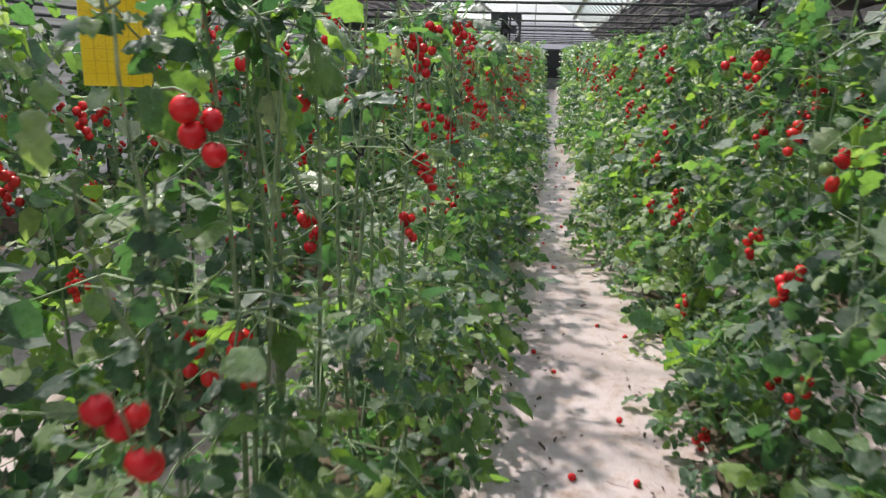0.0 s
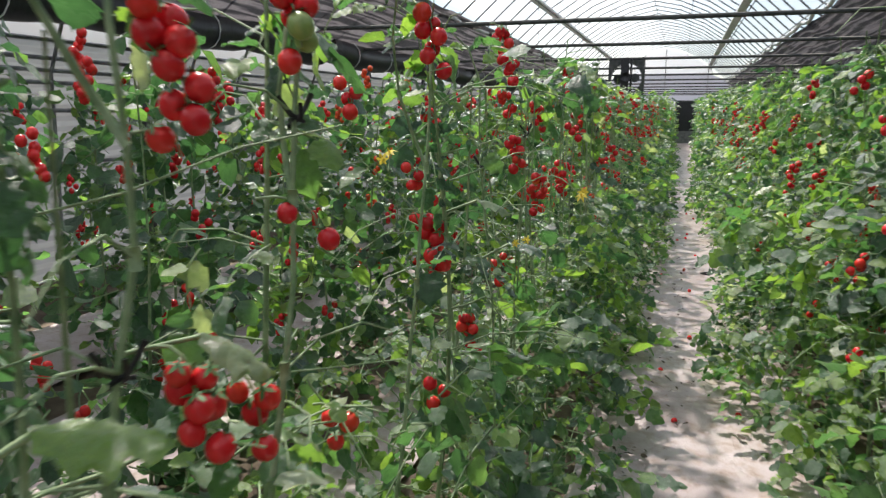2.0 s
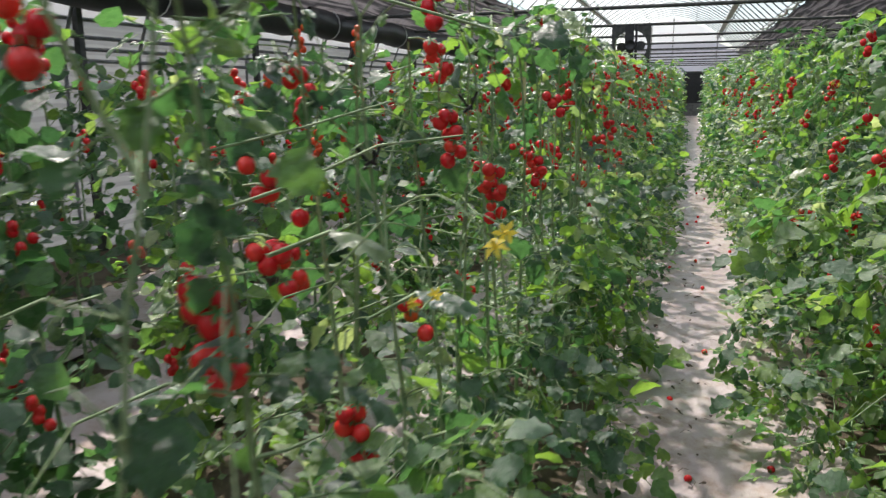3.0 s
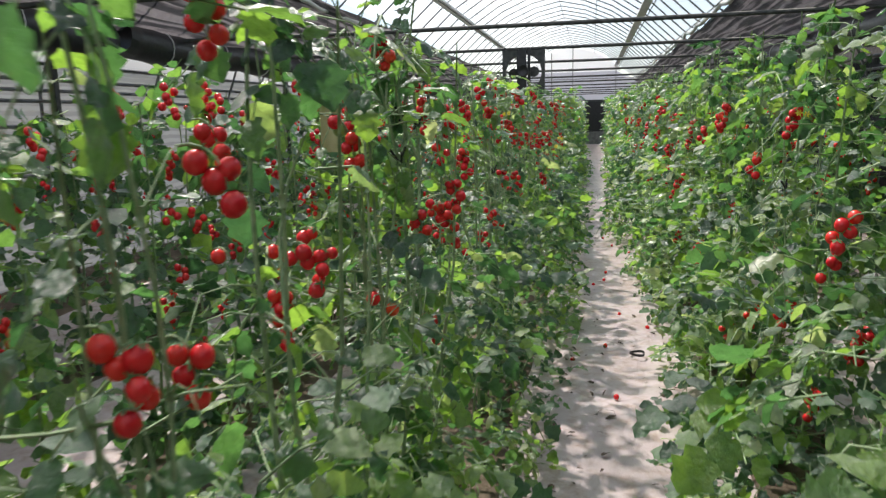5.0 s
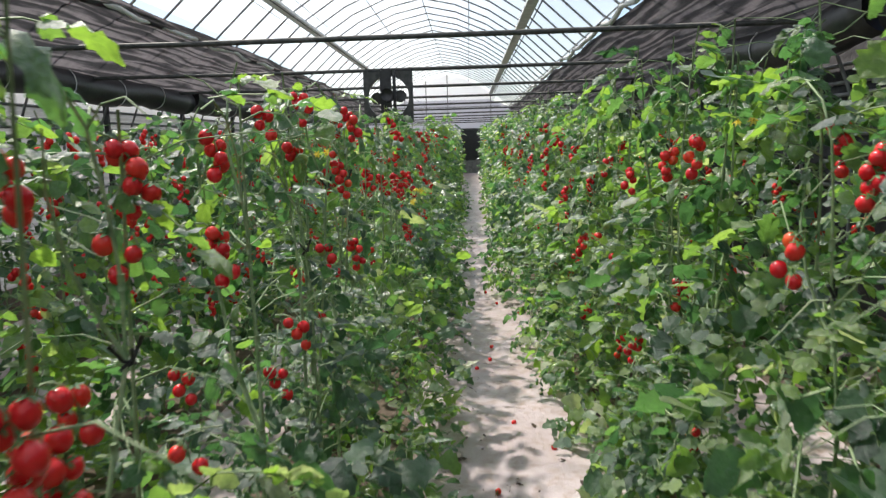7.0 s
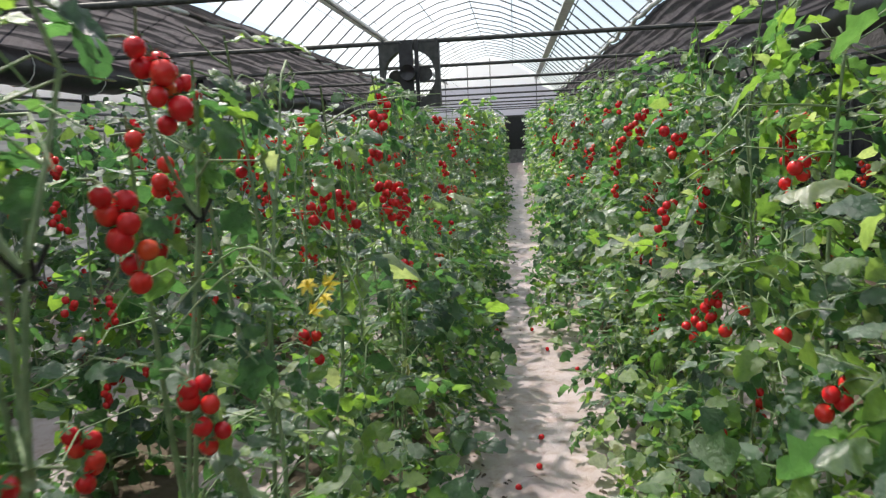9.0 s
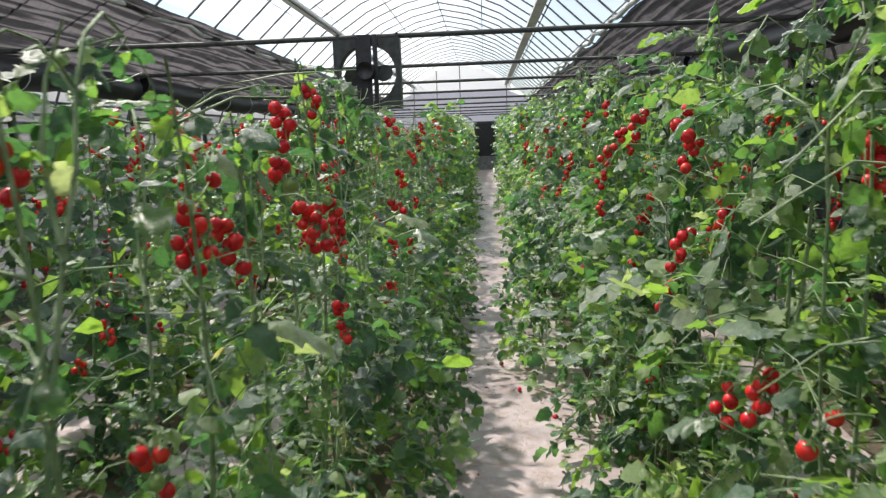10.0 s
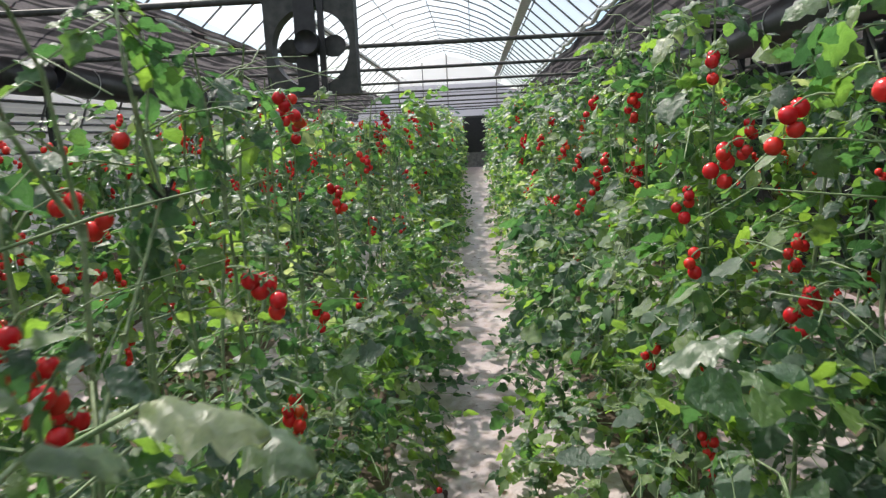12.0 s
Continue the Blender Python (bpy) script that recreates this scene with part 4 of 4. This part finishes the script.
def flower_cluster(plants, x, y, z, seed):
    """Yellow star flowers on a thin stalk."""
    plant = min(plants, key=lambda p: abs(p.location.y - y))
    r = random.Random(seed)
    base = plant.matrix_basis.inverted() @ pose(x, y, z)
    g = Geo()
    spots = [Vector((r.uniform(-0.02, 0.02), (k - 0.5) * 0.042, r.uniform(-0.01, 0.012))) for k in range(2)]
    start = Vector((-0.2 if x < 0 else 0.15, 0.05, -0.05))
    g.tube([start * (1 - q) ** 1.2 + Vector((0, 0.02 * math.sin(q * 5), 0.07 * math.sin(q * 3.1) - 0.02 * q)) for q in [i / 9 for i in range(10)]], 0.0014, 5, 0, 0.6, False)
    for p in spots:
        g.tube([Vector((0, 0, -0.02)), p], 0.0013, 4, 0, 1, False)
    stalk = part("flower_stalk", g.mesh("flower_stalk", STEM), plant, "thin stalk with yellow flowers", base)
    for p in spots:
        g = Geo()
        for k in range(6):
            a = k * math.tau / 6
            c, d = math.cos(a), math.sin(a)
            L = r.uniform(0.0105, 0.0145)
            g.add([(0, 0, 0), (c * L * 0.5 - d * 0.003, d * L * 0.5 + c * 0.003, 0.004), (c * L, d * L, -0.003), (c * L * 0.5 + d * 0.003, d * L * 0.5 - c * 0.003, 0.004)], [(0, 1, 2, 3)])
        g.tube([(0, 0, 0), (0, 0, 0.012)], 0.003, 5, 0, 0.4)
        part("flower", g.mesh("flower", PETAL), stalk, "yellow star-shaped flower", Matrix.Translation(p) @ pose(0, 0, 0, r.uniform(30, 110), 0, r.uniform(-40, 40)))


for i, (x, y, z) in enumerate(((-0.30, 3.2, 1.28), (-0.30, 8.28, 1.31), (-0.34, 8.38, 1.27), (-0.55, 7.9, 1.45), (-0.62, 2.95, 1.36), (-0.50, 3.51, 1.13))):
    flower_cluster(left, x, y, z, 60 + i)
for i, (x, y, z) in enumerate(((0.5, 7.5, 1.5), (0.55, 10.9, 1.35), (0.56, 6.9, 1.42))):
    flower_cluster(right, x, y, z, 70 + i)


def sticky_card(x, y, z0, rz, w, h, bend, faded):
    """A yellow insect trap card with a printed grid, hung on a wire."""
    card = tagged(new("sticky_trap"), "faded yellow curled sticky insect card" if faded else "yellow sticky insect card with printed grid", "insect trap", "sticky traps")
    card.matrix_basis = pose(x, y, z0, 0, 0, rz)
    curve = lambda u: bend * (1 - (2 * u / w) ** 2)
    n = 10
    us = [-w / 2 + w * i / n for i in range(n + 1)]
    g = Geo()
    v = [(u, curve(u) + t, z) for t in (0, 0.0012) for z in (0, h * 0.5, h) for u in us]
    k = n + 1
    f = []
    for j in range(2):
        for i in range(n):
            a = j * k + i
            f.append((a, a + 1, a + k + 1, a + k))
            b = a + 3 * k
            f.append((b, b + k, b + k + 1, b + 1))
    g.add(v, f)
    part("card", g.mesh("card", FADED if faded else CARD), card)
    lines = Geo()
    for i in range(1, 6):
        u = -w / 2 + w * i / 6
        lines.box((u - 0.0006, curve(u) - 0.0016, 0.008), (u + 0.0006, curve(u) - 0.0006, h - 0.03))
    for i in range(1, 9):
        z = h * i / 9
        for a, b in zip(us, us[1:]):
            lines.add([(a, curve(a) - 0.0014, z), (b, curve(b) - 0.0014, z), (b, curve(b) - 0.0014, z + 0.001), (a, curve(a) - 0.0014, z + 0.001)], [(0, 1, 2, 3)])
    if not faded:
        part("printed_grid", lines.mesh("printed_grid", GRID, smooth=False), card, "fine dark printed grid")
    g = Geo()
    g.tube([(0, curve(0), h - 0.01), (0.01, 0, h + 0.1), (0, 0, 2.36 - z0)], 0.0012, 4, 0, 1, False)
    part("hanger_wire", g.mesh("hanger_wire", DARK), card)


sticky_card(-1.39, 1.92, 1.38, 2, 0.205, 0.30, 0.012, False)
sticky_card(-1.14, 7.02, 1.31, 40, 0.085, 0.26, 0.03, True)

# crop wires along the rows that carry the cards
for x in (-1.39, -1.14):
    g = Geo()
    g.tube([(x, Y0 + 0.1, 2.365)] + [(x, 14.84 + 2.72 * (k - 6), 2.34) for k in range(16) if 14.84 + 2.72 * (k - 6) < Y1 - 0.3] + [(x, Y1 - 0.1, 2.365)], 0.002, 4)
    tagged(part("crop_wire", g.mesh("crop_wire", DARK)), "thin wire strung along under the tie bars", "wire", "crop wires")


def circulation_fan(x0, x1, y, z0, z1):
    """A square-framed greenhouse fan with its round mouth, motor and bracket."""
    fan = tagged(new("circulation_fan"), "dark square-framed circulation fan hung from a tie bar", "fan")
    cx, cz, hw, hz = (x0 + x1) / 2, (z0 + z1) / 2, (x1 - x0) / 2, (z1 - z0) / 2
    fan.matrix_basis = pose(cx, y, cz)
    n, rad = 48, hw * 0.86
    v, f = [], []
    for d in (-0.07, 0.07):
        for k in range(n):
            a = k * math.tau / n
            c, q = math.cos(a), math.sin(a)
            e = max(abs(c), abs(q))
            v += [(rad * c, d, rad * q), (hw * c / e, d, hz * q / e)]
    for k in range(n):
        a, b = 2 * k, 2 * ((k + 1) % n)
        o = 2 * n
        f += [(a, b, b + 1, a + 1), (a + o, a + 1 + o, b + 1 + o, b + o), (a, a + o, b + o, b), (a + 1, b + 1, b + 1 + o, a + 1 + o)]
    g = Geo()
    g.add(v, f)
    part("frame", g.mesh("frame", DARK, smooth=False), fan)
    g = Geo()
    for a, b in ((-0.09, 0.045), (0.062, 0.10)):
        g.box((a, -0.10, -hz), (b, -0.07, hz + 0.03))
    part("motor_bracket", g.mesh("motor_bracket", BLACK, smooth=False), fan)
    g = Geo()
    g.tube([(0.0, -0.2, 0.02), (0.0, -0.19, 0.02), (0.0, 0.0, 0.02)], 0.075, 16)
    part("motor", g.mesh("motor", BLACK), fan)
    for k in range(2):                       # two broad blades at rest
        a = k * math.pi + 0.08
        g = Geo()
        ring = [(0.06 + 0.16 * (0.5 - 0.5 * math.cos(q * math.tau / 14)), 0.075 * math.sin(q * math.tau / 14)) for q in range(14)]
        v = [(r * math.cos(a) - w * math.sin(a), 0.0 + w * 0.35 + t, r * math.sin(a) + w * math.cos(a)) for t in (0, 0.005) for r, w in ring]
        g.add(v, [tuple(reversed(range(14))), tuple(range(14, 28))] + [(q, (q + 1) % 14, 14 + (q + 1) % 14, 14 + q) for q in range(14)])
        part("blade", g.mesh("blade", DARK, smooth=False), fan)
    for sx in (-1, 1):
        g = Geo()
        g.box((sx * hw * 0.9 - 0.012, -0.01, hz), (sx * hw * 0.9 + 0.012, 0.05, 2.39 - cz))
        part("hanger", g.mesh("hanger", DARK, smooth=False), fan)


circulation_fan(-1.375, -0.785, 14.79, 1.73, 2.34)

# fallen fruit on the path
r = random.Random(90)
GROUND_FRUIT = [(0.16, 3.95), (-0.19, 3.5), (0.18, 2.83), (-0.09, 3.26), (-0.03, 2.36), (0.20, 2.36), (0.30, 3.81), (0.21, 5.27), (-0.16, 5.8), (-0.08, 5.11), (0.01, 7.8), (0.0, 6.48),
                (-0.03, 8.63), (-0.22, 8.35), (-0.26, 7.37), (0.25, 9.06), (0.08, 9.37), (-0.01, 10.47), (0.01, 10.77), (0.10, 12.16), (-0.10, 10.28), (0.26, 11.75), (-0.24, 12.63), (0.01, 12.64), (-0.27, 12.94), (-0.23, 14.7)]
for x, y in GROUND_FRUIT:
    ob = tagged(part("tomato", TOM, None, "", pose(x, y, 0.036, r.uniform(50, 130), 0, r.uniform(0, 360)) @ Matrix.Diagonal((U(0.8, 1.0), U(0.8, 1.0), U(0.75, 0.95), 1))),
                "fallen red cherry tomato on the ground film", "tomato", "fallen tomatoes")

# withered scraps and twigs on the film
g = Geo()
for _ in range(760):
    y = r.uniform(1.5, 24)
    x = 0.03 + r.choice((-1, -1, 1)) * 0.34 * r.random() ** 0.45 + r.uniform(-0.05, 0.05)
    L = r.uniform(0.008, 0.028) + 0.03 * r.random() ** 5
    leaflet(g, pose(x, y, 0.042, r.uniform(-15, 15), r.uniform(-25, 25), r.uniform(0, 360)), L, L * 0.6, r)
for _ in range(70):
    x, y, a, L = r.uniform(-0.32, 0.34), r.uniform(1.5, 20), r.uniform(0, 6.3), r.uniform(0.02, 0.09)
    g.tube([(x, y, 0.04), (x + math.cos(a) * L * 0.5, y + math.sin(a) * L * 0.5, 0.046), (x + math.cos(a + 0.4) * L, y + math.sin(a + 0.4) * L, 0.041)], 0.0013, 4, 0, 0.6, False)
tagged(part("leaf_litter", g.mesh("leaf_litter", LITTER)), "dark withered leaf scraps and twigs on the path", "leaf litter", kind="stuff")
# a planting hole in the film, stood in for by a raised dark ring
g = Geo()
v, f, n = [], [], 24
for k in range(n):
    a = k * math.tau / n
    for rr, z in ((0.040, 0.038), (0.044, 0.038), (0.044, 0.052), (0.040, 0.052)):
        v.append((0.15 + rr * math.cos(a), 8.48 + rr * 0.9 * math.sin(a), z + 0.003 * math.sin(a * 2)))
    f += [(4 * k + q, 4 * k + (q + 1) % 4, 4 * ((k + 1) % n) + (q + 1) % 4, 4 * ((k + 1) % n) + q) for q in range(4)]
g.add(v, f)
tagged(part("plastic_ring", g.mesh("plastic_ring", BLACK, smooth=False)), "dark rim of a planting hole in the ground film", "ring")
